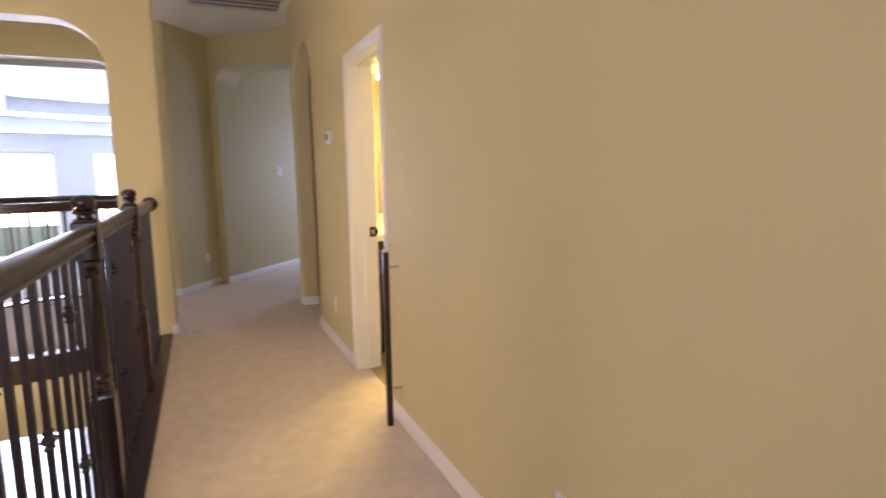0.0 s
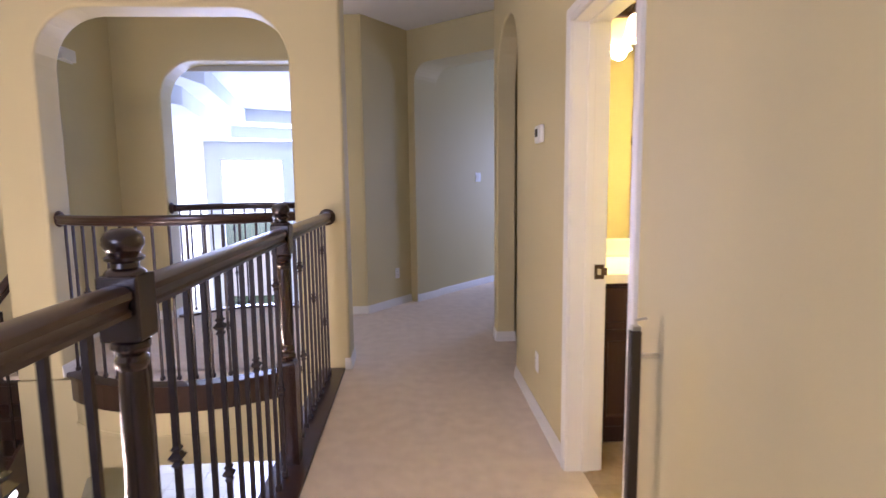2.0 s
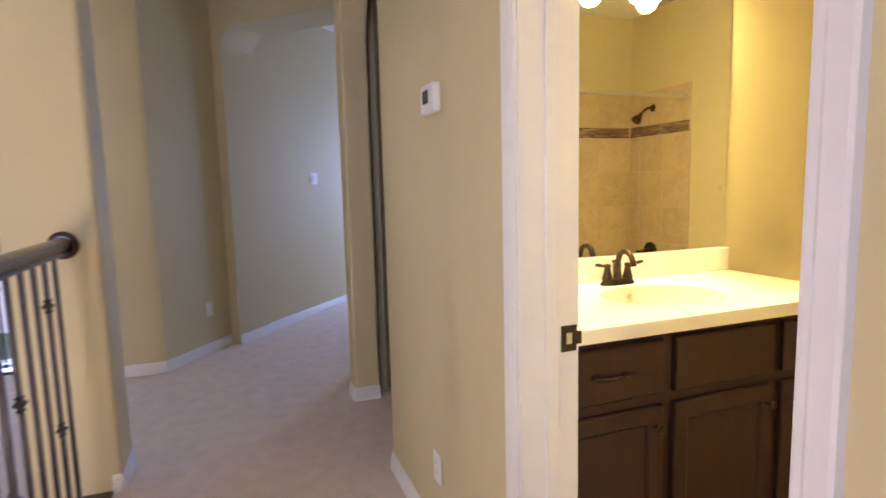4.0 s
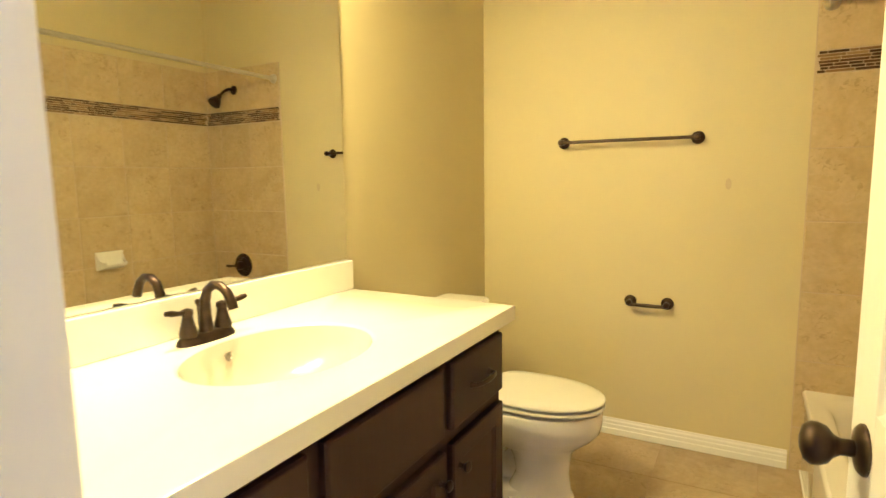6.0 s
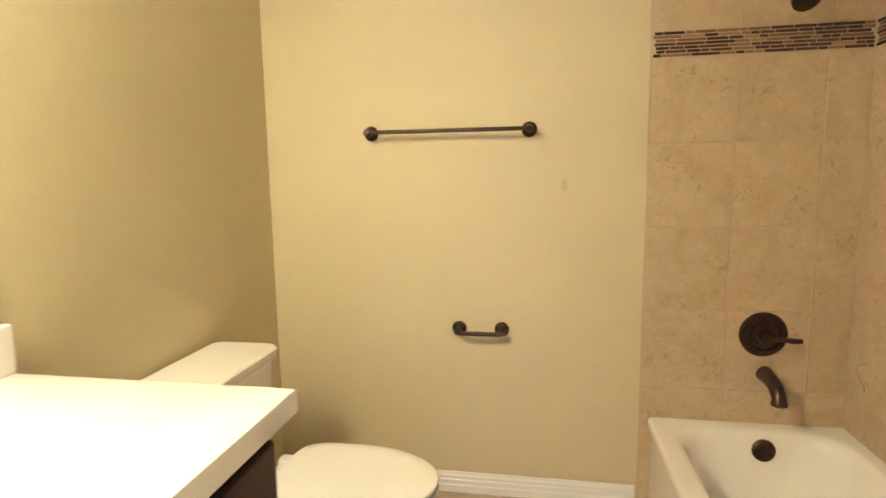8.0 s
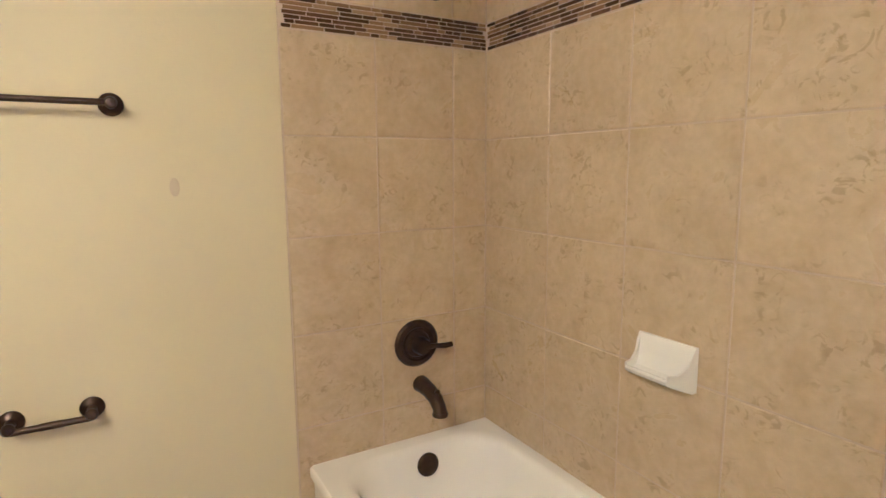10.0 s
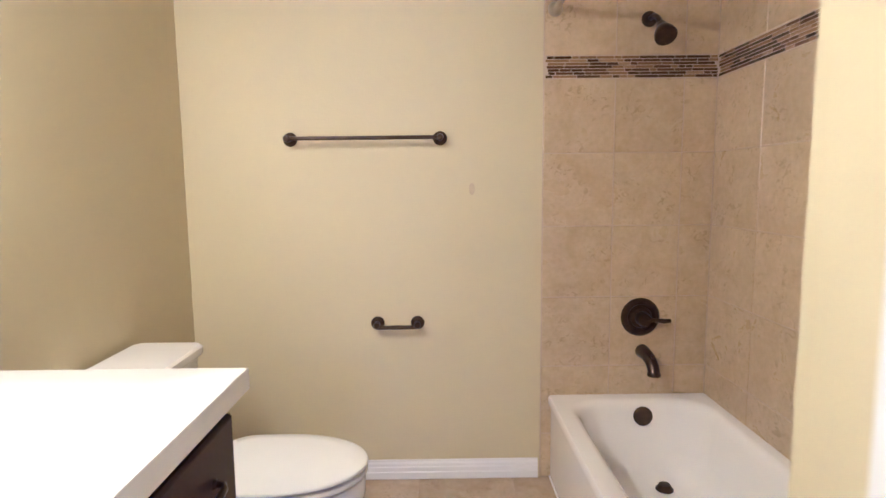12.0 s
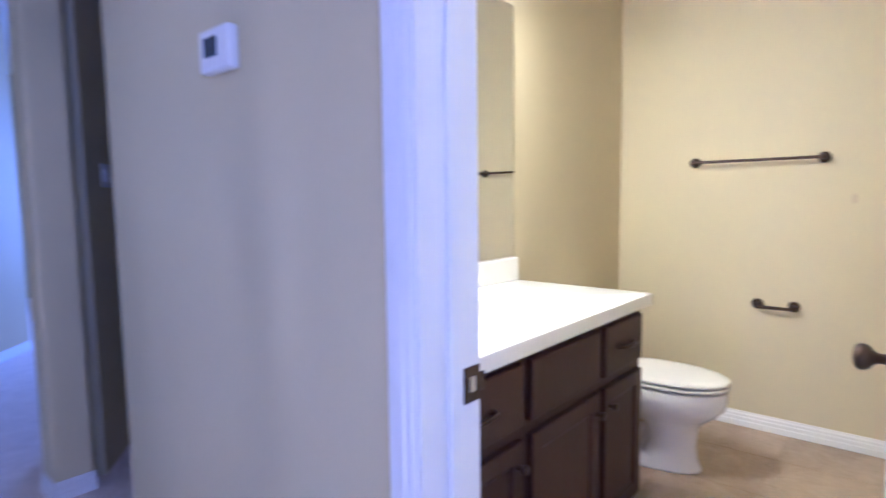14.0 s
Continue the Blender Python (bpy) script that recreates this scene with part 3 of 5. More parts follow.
BAR = shared("baluster", box(-0.0075, -0.0075, 0.02, 0.0075, 0.0075, 1.11), IRON)
KNUCK = shared("knuckle", lathe(KNUCKLE, 4, Matrix.Rotation(radians(45), 4, "Z")), IRON)
SHOE = shared("shoe", box(-0.014, -0.014, 0.0, 0.014, 0.014, 0.028, 0.004, 1), IRON)


def baluster(parent, x, y, kind, z=0.0, top=0.0, shoe=True, lift=0.0):
    """A square iron bar; kind 0 plain, 1 with one knuckle, 2 with two."""
    b = new("baluster", BAR)
    b.parent, b.location = parent, (x, y, z)
    if top:
        b.scale = (1, 1, top / 1.09)
    for kz in ((), (0.62,), (0.375, 0.868))[kind]:
        k = new("knuckle", KNUCK)
        k.parent, k.location = b, (0, 0, kz + lift)
    if shoe:
        s = new("shoe", SHOE)
        s.parent, s.location = b, (0, 0, 0.016)
    return b


RAIL = [(-0.016, 0.0), (-0.030, 0.006), (-0.030, 0.016), (-0.024, 0.022), (-0.026, 0.034), (-0.034, 0.044), (-0.033, 0.058), (-0.022, 0.068), (0, 0.072),
        (0.022, 0.068), (0.033, 0.058), (0.034, 0.044), (0.026, 0.034), (0.024, 0.022), (0.030, 0.016), (0.030, 0.006), (0.016, 0.0)]
RZ = 1.096          # underside of the rail


def rosette(parent, at, turn):
    prof = [(0.058, 0.0), (0.060, 0.006), (0.056, 0.014), (0.048, 0.018), (0.042, 0.024), (0.0, 0.026)]
    part("rosette", lathe(prof, 24, pose(*at) @ turn), ESPRESSO, parent, smooth=True)


def newel(parent, x, y, k=1.054):
    """A turned newel post with square blocks and a ball-shaped cap."""
    up = Matrix.Diagonal((1, 1, k, 1))
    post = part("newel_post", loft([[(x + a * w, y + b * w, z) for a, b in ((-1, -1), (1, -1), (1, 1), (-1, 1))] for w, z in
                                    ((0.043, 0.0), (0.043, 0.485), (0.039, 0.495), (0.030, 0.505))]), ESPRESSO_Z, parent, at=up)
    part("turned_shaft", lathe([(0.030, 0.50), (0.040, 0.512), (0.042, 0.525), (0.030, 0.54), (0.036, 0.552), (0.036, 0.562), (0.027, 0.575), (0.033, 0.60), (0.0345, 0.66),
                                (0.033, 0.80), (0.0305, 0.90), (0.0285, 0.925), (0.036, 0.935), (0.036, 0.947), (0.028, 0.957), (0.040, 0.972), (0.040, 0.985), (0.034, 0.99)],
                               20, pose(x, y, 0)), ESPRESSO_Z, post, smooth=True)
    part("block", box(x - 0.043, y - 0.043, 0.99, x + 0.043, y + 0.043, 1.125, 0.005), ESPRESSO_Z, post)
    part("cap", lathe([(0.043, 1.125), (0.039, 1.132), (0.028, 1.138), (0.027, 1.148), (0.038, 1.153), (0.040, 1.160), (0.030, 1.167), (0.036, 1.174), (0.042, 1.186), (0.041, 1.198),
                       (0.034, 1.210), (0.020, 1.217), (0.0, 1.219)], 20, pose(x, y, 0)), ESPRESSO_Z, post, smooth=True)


hall_rail = thing("railing", "dark-stained wood and black iron railing along the carpeted hall", "railing")
part("shoe_plate", box(-0.615, -2.0, -0.03, -0.445, ARCH_Y, 0.014, 0.006), ESPRESSO, hall_rail)
part("fascia", box(-0.632, -2.0, -0.24, -0.612, ARCH_Y, 0.0, 0.004), ESPRESSO, hall_rail)
for ya, yb in ((-2.0, 2.062 - 0.046), (2.062 + 0.046, 3.491 - 0.046), (3.491 + 0.046, ARCH_Y - 0.02)):
    part("handrail", sweep([(RX, ya, RZ), (RX, yb, RZ)], RAIL), ESPRESSO, hall_rail, smooth=True)
newel(hall_rail, RX, 2.062)
newel(hall_rail, RX, 3.491)
rosette(hall_rail, (RX, ARCH_Y, RZ + 0.038), Matrix.Rotation(radians(90), 4, "X"))
for start, step, count, shift in ((2.124, 0.1217, 11, 1), (3.616, 0.125, 10, 3), (1.899, -0.1217, 31, 3)):
    for i in range(count):
        baluster(hall_rail, RX, start + step * i, (0, 0, 0, 1, 0, 0, 2)[1 + (i + shift) % 6], lift=0.058)

# curved landing railings
def arc_rail(name, label, pts, spacing_start, z=0.01):
    r = thing(name, label, "railing")
    path = [(x, yy, RZ + z) for x, yy in pts]
    part("handrail", sweep(path, RAIL), ESPRESSO, r, smooth=True)
    walked, nxt, i = 0.0, spacing_start, 0
    for (xa, ya), (xb, yb) in zip(pts, pts[1:]):
        step = math.hypot(xb - xa, yb - ya)
        while nxt <= walked + step:
            f = (nxt - walked) / step
            baluster(r, xa + (xb - xa) * f, ya + (yb - ya) * f, (0, 0, 1, 0, 0, 2)[i % 6], 0.02)
            nxt, i = nxt + 0.112, i + 1
        walked += step
    return r


near_pts = arc_points(-2.46, -0.79, ARCH_Y + 0.10, -0.33, 28)
far_pts = arc_points(-2.39, -0.78, A2Y + 0.10, 0.42, 28)
nr = arc_rail("railing", "curved dark wood and iron railing on the landing balcony", near_pts, 0.09)
rosette(nr, (-2.48, near_pts[0][1] + 0.02, RZ + 0.048), Matrix.Rotation(radians(90), 4, "Y"))
rosette(nr, (-0.77, near_pts[-1][1] + 0.02, RZ + 0.048), Matrix.Rotation(radians(-90), 4, "Y"))
fr = arc_rail("railing", "curved dark wood and iron railing overlooking the great room", far_pts, 0.06)
rosette(fr, (-2.41, far_pts[0][1] - 0.02, RZ + 0.048), Matrix.Rotation(radians(90), 4, "Y"))
rosette(fr, (-0.76, far_pts[-1][1] - 0.02, RZ + 0.048), Matrix.Rotation(radians(-90), 4, "Y"))

# ---- staircase beside the landing ----
stairs = thing("staircase", "dark wood staircase going down beside the arch wall", "stairs")
SX0, SX1, SY, RISE, RUN = -4.05, -2.832, 5.62, 0.18, 0.27
part("landing", box(SX0, SY, -0.2, SX1 - 0.12, 6.79, -0.002), CARPET, stairs)
for i in range(16):
    ya = SY - RUN * (i + 1)
    z = -RISE * (i + 1)
    part("tread", box(SX0, ya - 0.025, z - 0.03, SX1 + 0.02, ya + RUN, z, 0.008), ESPRESSO, stairs)
    part("riser", box(SX0, ya + RUN - 0.02, z - 0.03, SX1, ya + RUN, z + RISE - 0.03), ESPRESSO, stairs)
    for j in (0, 1):
        yy = ya + RUN * (0.28 + 0.45 * j)
        baluster(stairs, SX1 - 0.03, yy, (0, 1, 0, 2)[(2 * i + j) % 4], z, 0.94 + RISE * (0.72 - 0.45 * j - 0.28 * (1 - j)), False)
bm = bmesh.new()
pts = [(SY, 0.0), (SY - 16 * RUN, -16 * RISE), (SY - 16 * RUN, -16 * RISE - 0.32), (SY, -0.40)]
lo = [bm.verts.new((SX1, a, b)) for a, b in pts]
hi = [bm.verts.new((SX1 + 0.03, a, b)) for a, b in pts]
bm.faces.new(lo), bm.faces.new(hi[::-1])
for i in range(4):
    bm.faces.new((lo[i], hi[i], hi[(i + 1) % 4], lo[(i + 1) % 4]))
part("stringer", bm, ESPRESSO, stairs)
part("handrail", sweep([(SX1 - 0.03, SY + 0.2, 1.06), (SX1 - 0.03, SY - 0.28, 1.06), (SX1 - 0.03, SY - 0.36, 0.98), (SX1 - 0.03, SY - 0.46, 0.76),
                        (SX1 - 0.03, SY - 16 * RUN, 0.76 - (16 * RUN - 0.46) * RISE / RUN)], RAIL), ESPRESSO, stairs, smooth=True)

# ---- chandelier in the entry ----
CHX, CHY, CHZ = -1.92, 2.72, -0.19
chand = thing("chandelier", "two-tier iron chandelier with lit bell-shaped glass shades", "chandelier")
part("stem", lathe([(0.012, H - 0.02), (0.012, CHZ + 0.62), (0.03, CHZ + 0.58), (0.05, CHZ + 0.46), (0.025, CHZ + 0.36), (0.03, CHZ + 0.2), (0.06, CHZ + 0.05), (0.03, CHZ - 0.12), (0.045, CHZ - 0.17), (0.0, CHZ - 0.24)],
                   16, pose(CHX, CHY, 0)), BRONZE, chand, smooth=True)
part("canopy", lathe([(0.07, H), (0.07, H - 0.02), (0.02, H - 0.05)], 20, pose(CHX, CHY, 0)), BRONZE, chand, smooth=True)
BELL = shared("glass_shade", lathe([(r * 0.86, z * 0.9) for r, z in [(0.024, 0.0), (0.052, 0.012), (0.070, 0.040), (0.082, 0.080), (0.096, 0.115), (0.118, 0.145), (0.128, 0.152), (0.125, 0.154), (0.114, 0.145), (0.091, 0.115), (0.077, 0.08), (0.065, 0.042), (0.046, 0.018), (0.020, 0.006)]], 22), SHADE2, True)
CUP = shared("cup", lathe([(0.0, -0.03), (0.012, -0.028), (0.016, -0.012), (0.030, 0.0), (0.028, 0.008), (0.0, 0.008)], 14), BRONZE, True)
for count, radius, zz, ph in ((6, 0.47, 0.10, 0.15), (3, 0.24, 0.38, 0.6)):
    for i in range(count):
        a = ph + 2 * math.pi * i / count
        ux, uy = math.cos(a), math.sin(a)
        pts = [(CHX + ux * radius * f, CHY + uy * radius * f, CHZ + zz + h) for f, h in
               ((0.08, 0.02), (0.25, -0.06), (0.5, -0.14), (0.75, -0.14), (0.92, -0.08), (1.0, -0.02))]
        arm = part("arm", tube(pts, 0.009, 8), BRONZE, chand, smooth=True)
        c = new("cup", CUP)
        c.parent, c.location = arm, (CHX + ux * radius, CHY + uy * radius, CHZ + zz)
        s = new("glass_shade", BELL)
        s.parent, s.location = arm, (CHX + ux * radius, CHY + uy * radius, CHZ + zz + 0.006)
        s["label"] = "lit frosted bell glass"
for i in range(3):
    a = 0.15 + 2 * math.pi * (2 * i) / 6
    bulb("chandelier_bulb", (CHX + 0.47 * math.cos(a), CHY + 0.47 * math.sin(a), CHZ + 0.24), 50, CHAND, 0.09)

# ---- hall: small things ----
therm = thing("thermostat", "white wall thermostat with a dark display", "thermostat")
part("body", box(XW - 0.028, 3.822, 1.580, XW, 3.951, 1.674, 0.008), PLASTIC, therm)
part("display", box(XW - 0.030, 3.870, 1.612, XW - 0.026, 3.924, 1.654), BLACKPL, therm)
part("button", box(XW - 0.030, 3.876, 1.592, XW - 0.027, 3.916, 1.601, 0.001), PLASTIC, therm)


def plate(name, label, cat, origin, u, n, w, h, style):
    """A cover plate at origin on a wall that runs along u and faces n; style: outlet, switch or blank."""
    u, n = Vector(u).normalized(), Vector(n).normalized()
    m = Matrix((u, n, Vector((0, 0, 1)))).transposed().to_4x4()
    m.translation = Vector(origin)
    t = thing(name, label, cat, at=m)
    part("cover_plate", box(-w / 2, 0, -h / 2, w / 2, 0.006, h / 2, 0.0025), PLASTIC, t)
    if style == "outlet":
        for z in (-0.02, 0.02):
            r = part("receptacle", box(-0.017, 0.004, z - 0.014, 0.017, 0.009, z + 0.014, 0.002), PLASTIC, t)
            for x in (-0.006, 0.006):
                part("slot", box(x - 0.001, 0.0085, z - 0.004, x + 0.001, 0.0095, z + 0.005), BLACKPL, r)
    elif style == "switch":
        for i in range(2 if w > 0.1 else 1):
            x = (i - 0.5) * 0.046 if w > 0.1 else 0
            part("rocker", box(x - 0.016, 0.004, -0.033, x + 0.016, 0.011, 0.033, 0.002), PLASTIC, t)
    return t


sd = seg.normalized()
sn = Vector((sd.y, -sd.x, 0))
plate("outlet", "white duplex outlet on the angled wall", "outlet", C2 + sd * 0.505 + Vector((0, 0, 0.367)), sd, sn, 0.072, 0.116, "outlet")
dn = d.normalized()
plate("light_switch", "white double light switch on the corridor wall", "switch", k0 + back * 0.87 + Vector((0, 0, 1.437)), back, dn, 0.118, 0.116, "switch")
plate("light_switch", "white double light switch inside the arched opening", "switch", (1.167, 5.816, 1.436), (-0.587, -0.81, 0), (0.81, -0.587, 0), 0.118, 0.116, "switch")
plate("outlet", "white duplex outlet low on the hall wall", "outlet", (XW, 0.92, 0.33), (0, 1, 0), (-1, 0, 0), 0.072, 0.116, "outlet")
plate("outlet", "white duplex outlet beside the bathroom door", "outlet", (XW, 3.95, 0.33), (0, 1, 0), (-1, 0, 0), 0.072, 0.116, "outlet")
chime = thing("door_chime", "small white door chime box high on the landing wall", "chime")
part("cover", box(-2.86, 5.80, 2.44, -2.815, 6.0, 2.54, 0.006), PLASTIC, chime)
part("base", box(-2.862, 5.79, 2.43, -2.852, 6.01, 2.55, 0.003), PLASTIC, chime)

vent = thing("ceiling_vent", "white return-air grille in the hall ceiling", "vent")
VX0, VX1, VY0, VY1 = -0.16, 0.74, 5.30, 5.93
# Near-black sheet painted as the shade of the duct behind the slats.
part("duct_shade_sheet", box(VX0 + 0.03, VY0 + 0.03, H - 0.004, VX1 - 0.03, VY1 - 0.03, H - 0.001), DUCT_SHADE, vent)
for b in ((VX0, VY0, VX1, VY0 + 0.035), (VX0, VY1 - 0.035, VX1, VY1), (VX0, VY0 + 0.035, VX0 + 0.035, VY1 - 0.035), (VX1 - 0.035, VY0 + 0.035, VX1, VY1 - 0.035)):
    part("frame", box(b[0], b[1], H - 0.014, b[2], b[3], H, 0.003), VENT, vent)
SLAT = shared("slat", box(-0.0012, VY0 + 0.03, -0.009, 0.0012, VY1 - 0.03, 0.009), VENT)
xx = VX0 + 0.045
while xx < VX1 - 0.04:
    s = new("slat", SLAT)
    s.parent = vent
    s.matrix_basis = pose(xx, 0, H - 0.011, 0, 35)
    xx += 0.0215
for yy in (0.13, 0.25, 0.38, 0.50):
    part("rib", box(VX0 + 0.03, VY0 + yy - 0.004, H - 0.026, VX1 - 0.03, VY0 + yy + 0.004, H - 0.0205), VENT, vent)

strip = thing("gate_post", "dark wood safety gate post fixed to the wall beside the door", "gate post")
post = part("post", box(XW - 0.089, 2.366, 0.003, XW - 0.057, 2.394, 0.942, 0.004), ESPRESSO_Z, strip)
part("cap", box(XW - 0.087, 2.368, 0.942, XW - 0.059, 2.392, 0.956, 0.003), STEEL, strip, "grey metal cap")
part("catch", tube([(XW - 0.073, 2.380, 0.955), (XW - 0.073, 2.380, 0.971), (XW - 0.040, 2.380, 0.976)], 0.004, 8), STEEL, strip)
for z in (0.20, 0.86):
    part("wall_bracket", box(XW - 0.058, 2.377, z, XW - 0.0003, 2.389, z + 0.010, 0.001), STEEL, strip, "grey metal wall bracket")

# ---- bathroom door ----
DOOR_AT = pose(XB + 0.038, 2.647, 0.0, 0, 0, 4.6)
door = thing("door_1", "white six-panel door standing open into the bathroom", "door", at=DOOR_AT)
door["kind"] = "structure"
DW, DH, DT = 0.660, DH0 - 0.012, 0.035
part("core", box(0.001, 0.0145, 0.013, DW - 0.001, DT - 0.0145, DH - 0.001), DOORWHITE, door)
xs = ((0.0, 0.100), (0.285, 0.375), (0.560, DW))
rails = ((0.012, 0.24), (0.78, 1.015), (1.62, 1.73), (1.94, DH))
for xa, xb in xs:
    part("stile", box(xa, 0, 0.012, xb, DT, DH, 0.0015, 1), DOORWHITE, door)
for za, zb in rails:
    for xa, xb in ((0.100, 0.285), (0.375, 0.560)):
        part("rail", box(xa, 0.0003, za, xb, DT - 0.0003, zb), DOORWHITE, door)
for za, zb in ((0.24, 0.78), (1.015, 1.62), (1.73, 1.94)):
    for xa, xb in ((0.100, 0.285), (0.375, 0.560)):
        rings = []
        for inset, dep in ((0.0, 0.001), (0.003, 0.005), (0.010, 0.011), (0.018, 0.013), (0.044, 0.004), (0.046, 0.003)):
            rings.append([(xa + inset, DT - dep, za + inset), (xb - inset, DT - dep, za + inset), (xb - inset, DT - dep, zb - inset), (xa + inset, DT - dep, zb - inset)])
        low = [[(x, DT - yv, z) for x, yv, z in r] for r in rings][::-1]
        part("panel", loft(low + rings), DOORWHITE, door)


def knob(parent, y, s):
    m = pose(0.595, y, 0.956) @ Matrix.Rotation(radians(-90 * s), 4, "X")
    k = part("knob", lathe([(0.011, 0.0), (0.011, 0.026), (0.016, 0.034), (0.024, 0.040), (0.028, 0.050), (0.028, 0.058), (0.022, 0.066), (0.010, 0.070), (0.0, 0.0705)], 24, m), BRONZE, parent, "dark bronze round door knob", True)
    part("rose", lathe([(0.033, 0.0), (0.033, 0.003), (0.028, 0.008), (0.014, 0.011), (0.0, 0.012)], 24, m), BRONZE, k, smooth=True)


knob(door, DT, 1)
knob(door, 0, -1)
part("latch_plate", box(DW - 0.001, 0.006, 0.925, DW + 0.0015, DT - 0.006, 0.990), BRONZE, door)
for z in (0.23, 1.10, 1.84):
    h = part("hinge", box(-0.0025, -0.004, z - 0.050, 0.0005, DT - 0.006, z + 0.050, 0.001, 1), PAINTSTEEL, door, "white-painted steel butt hinge")
    part("pin", lathe([(0.0055, z - 0.047), (0.0055, z - 0.017), (0.0048, z - 0.0165), (0.0055, z - 0.016), (0.0055, z + 0.016), (0.0048, z + 0.0165), (0.0055, z + 0.017), (0.0055, z + 0.047), (0.003, z + 0.051)],
                      12, pose(-0.007, -0.010, 0)), PAINTSTEEL, h, smooth=True)
    for zs, ys in ((-0.03, 0.012), (0.0, 0.022), (0.03, 0.012)):
        part("screw", lathe([(0.0035, 0), (0.0035, 0.001), (0.0, 0.0013)], 10, pose(-0.0025, ys, z + zs) @ Matrix.Rotation(radians(-90), 4, "Y")), STEEL, h)
    a0, a1 = Vector((XB + 0.003, J0 + 0.0005, 0)), Vector((XB + 0.031, 2.637, 0))
    part("hinge_knuckle_leaf", loft([[(p.x, p.y, z - 0.050), (p.x + 0.0015, p.y - 0.0015, z - 0.050), (p.x + 0.0015, p.y - 0.0015, z + 0.050), (p.x, p.y, z + 0.050)] for p in (a0, a1)]), PAINTSTEEL, frame_1)
    part("hinge_leaf", box(XB - 0.020, J0 - 0.001, z - 0.050, XB + 0.006, J0 + 0.0015, z + 0.050, 0.001, 1), PAINTSTEEL, frame_1)
sp = part("strike_plate", box(XB - 0.046, J1 - 0.003, 0.925, XB - 0.001, J1 + 0.0005, 0.992, 0.001, 1), BRONZE, frame_1, "dark bronze strike plate")
part("lip", box(XB - 0.003, J1 - 0.004, 0.942, XB + 0.013, J1 - 0.0005, 0.976, 0.001, 1), BRONZE, sp)
part("strike_hole", box(XB - 0.032, J1 - 0.0045, 0.945, XB - 0.016, J1 - 0.0025, 0.973), STEEL, sp)

# ---- vanity ----
VX0, VX1, VF = XB + 0.003, 2.265, 3.524
vanity = thing("vanity_cabinet", "espresso wood vanity cabinet with drawers and doors under a pale countertop", "cabinet")
# an open-topped carcass, in which the bowl hangs
rings = [[(VX0 + e, VF + e, z), (VX1 - e, VF + e, z), (VX1 - e, BY - 0.003 - e, z), (VX0 + e, BY - 0.003 - e, z)] for e, z in ((0.0, 0.10), (0.0, 0.866), (0.002, 0.868), (0.019, 0.868), (0.019, 0.118))]
part("body", loft(rings), CABINET, vanity)
part("toe_kick", box(VX0, VF + 0.07, 0.0, VX1 - 0.002, BY - 0.003, 0.10), CABINET, vanity)


def shaker(parent, name, x0, z0, x1, z1, flat=False):
    """A front that stands proud of the frame: slab drawer with a stepped edge, or a door with a sunk panel."""
    y = VF - 0.020
    if flat:
        rings = [[(x0, VF, z0), (x1, VF, z0), (x1, VF, z1), (x0, VF, z1)], [(x0, y + 0.006, z0), (x1, y + 0.006, z0), (x1, y + 0.006, z1), (x0, y + 0.006, z1)]]
        rings += [[(x0 + i, yy, z0 + i), (x1 - i, yy, z0 + i), (x1 - i, yy, z1 - i), (x0 + i, yy, z1 - i)] for i, yy in ((0.004, y + 0.001), (0.007, y))]
        return part(name, loft(rings), CABINET, parent)
    rings = [[(x0, VF, z0), (x1, VF, z0), (x1, VF, z1), (x0, VF, z1)], [(x0, y + 0.004, z0), (x1, y + 0.004, z0), (x1, y + 0.004, z1), (x0, y + 0.004, z1)]]
    rings += [[(x0 + i, yy, z0 + i), (x1 - i, yy, z0 + i), (x1 - i, yy, z1 - i), (x0 + i, yy, z1 - i)] for i, yy in ((0.004, y), (0.054, y), (0.060, y + 0.007), (0.066, y + 0.010))]
    return part(name, loft(rings), CABINET, parent)


def pull(parent, x, z):
    y = VF - 0.020
    pts = [(-0.058, 0.0, 0.0), (-0.058, 0.008, 0.0), (-0.054, 0.019, 0.001), (-0.040, 0.026, 0.001), (0, 0.029, 0.001), (0.040, 0.026, 0.001), (0.054, 0.019, 0.001), (0.058, 0.008, 0.0), (0.058, 0.0, 0.0)]
    p = part("pull", tube([(x + a, y - b, z + c) for a, b, c in pts], [0.0095, 0.0065, 0.0058, 0.0062, 0.0075, 0.0062, 0.0058, 0.0065, 0.0095], 12), BRONZE, parent, "dark bronze bow pull", True)
    for a in (-0.058, 0.058):
        part("foot", lathe([(0.010, 0.0), (0.010, 0.003), (0.008, 0.006), (0.0, 0.0065)], 14, pose(x + a, y + 0.0005, z) @ Matrix.Rotation(radians(90), 4, "X")), BRONZE, p, smooth=True)


def cab_knob(parent, x, z):
    m = pose(x, VF - 0.020, z) @ Matrix.Rotation(radians(90), 4, "X")
    part("knob", lathe([(0.009, 0), (0.006, 0.006), (0.006, 0.014), (0.013, 0.020), (0.015, 0.026), (0.011, 0.031), (0.0, 0.033)], 16, m), BRONZE, parent, "dark bronze knob", True)


cols = ((VX0 + 0.035, 1.402), (1.446, 1.882), (1.926, VX1 - 0.014))
for i, (xa, xb) in enumerate(cols):
    f = shaker(vanity, "drawer_front", xa, 0.668, xb, 0.846, True)
    if i != 1:
        pull(f, (xa + xb) / 2, 0.757)
    dr = shaker(vanity, "door", xa, 0.125, xb, 0.630)
    cab_knob(dr, xb - 0.030 if i < 2 else xa + 0.030, 0.563)

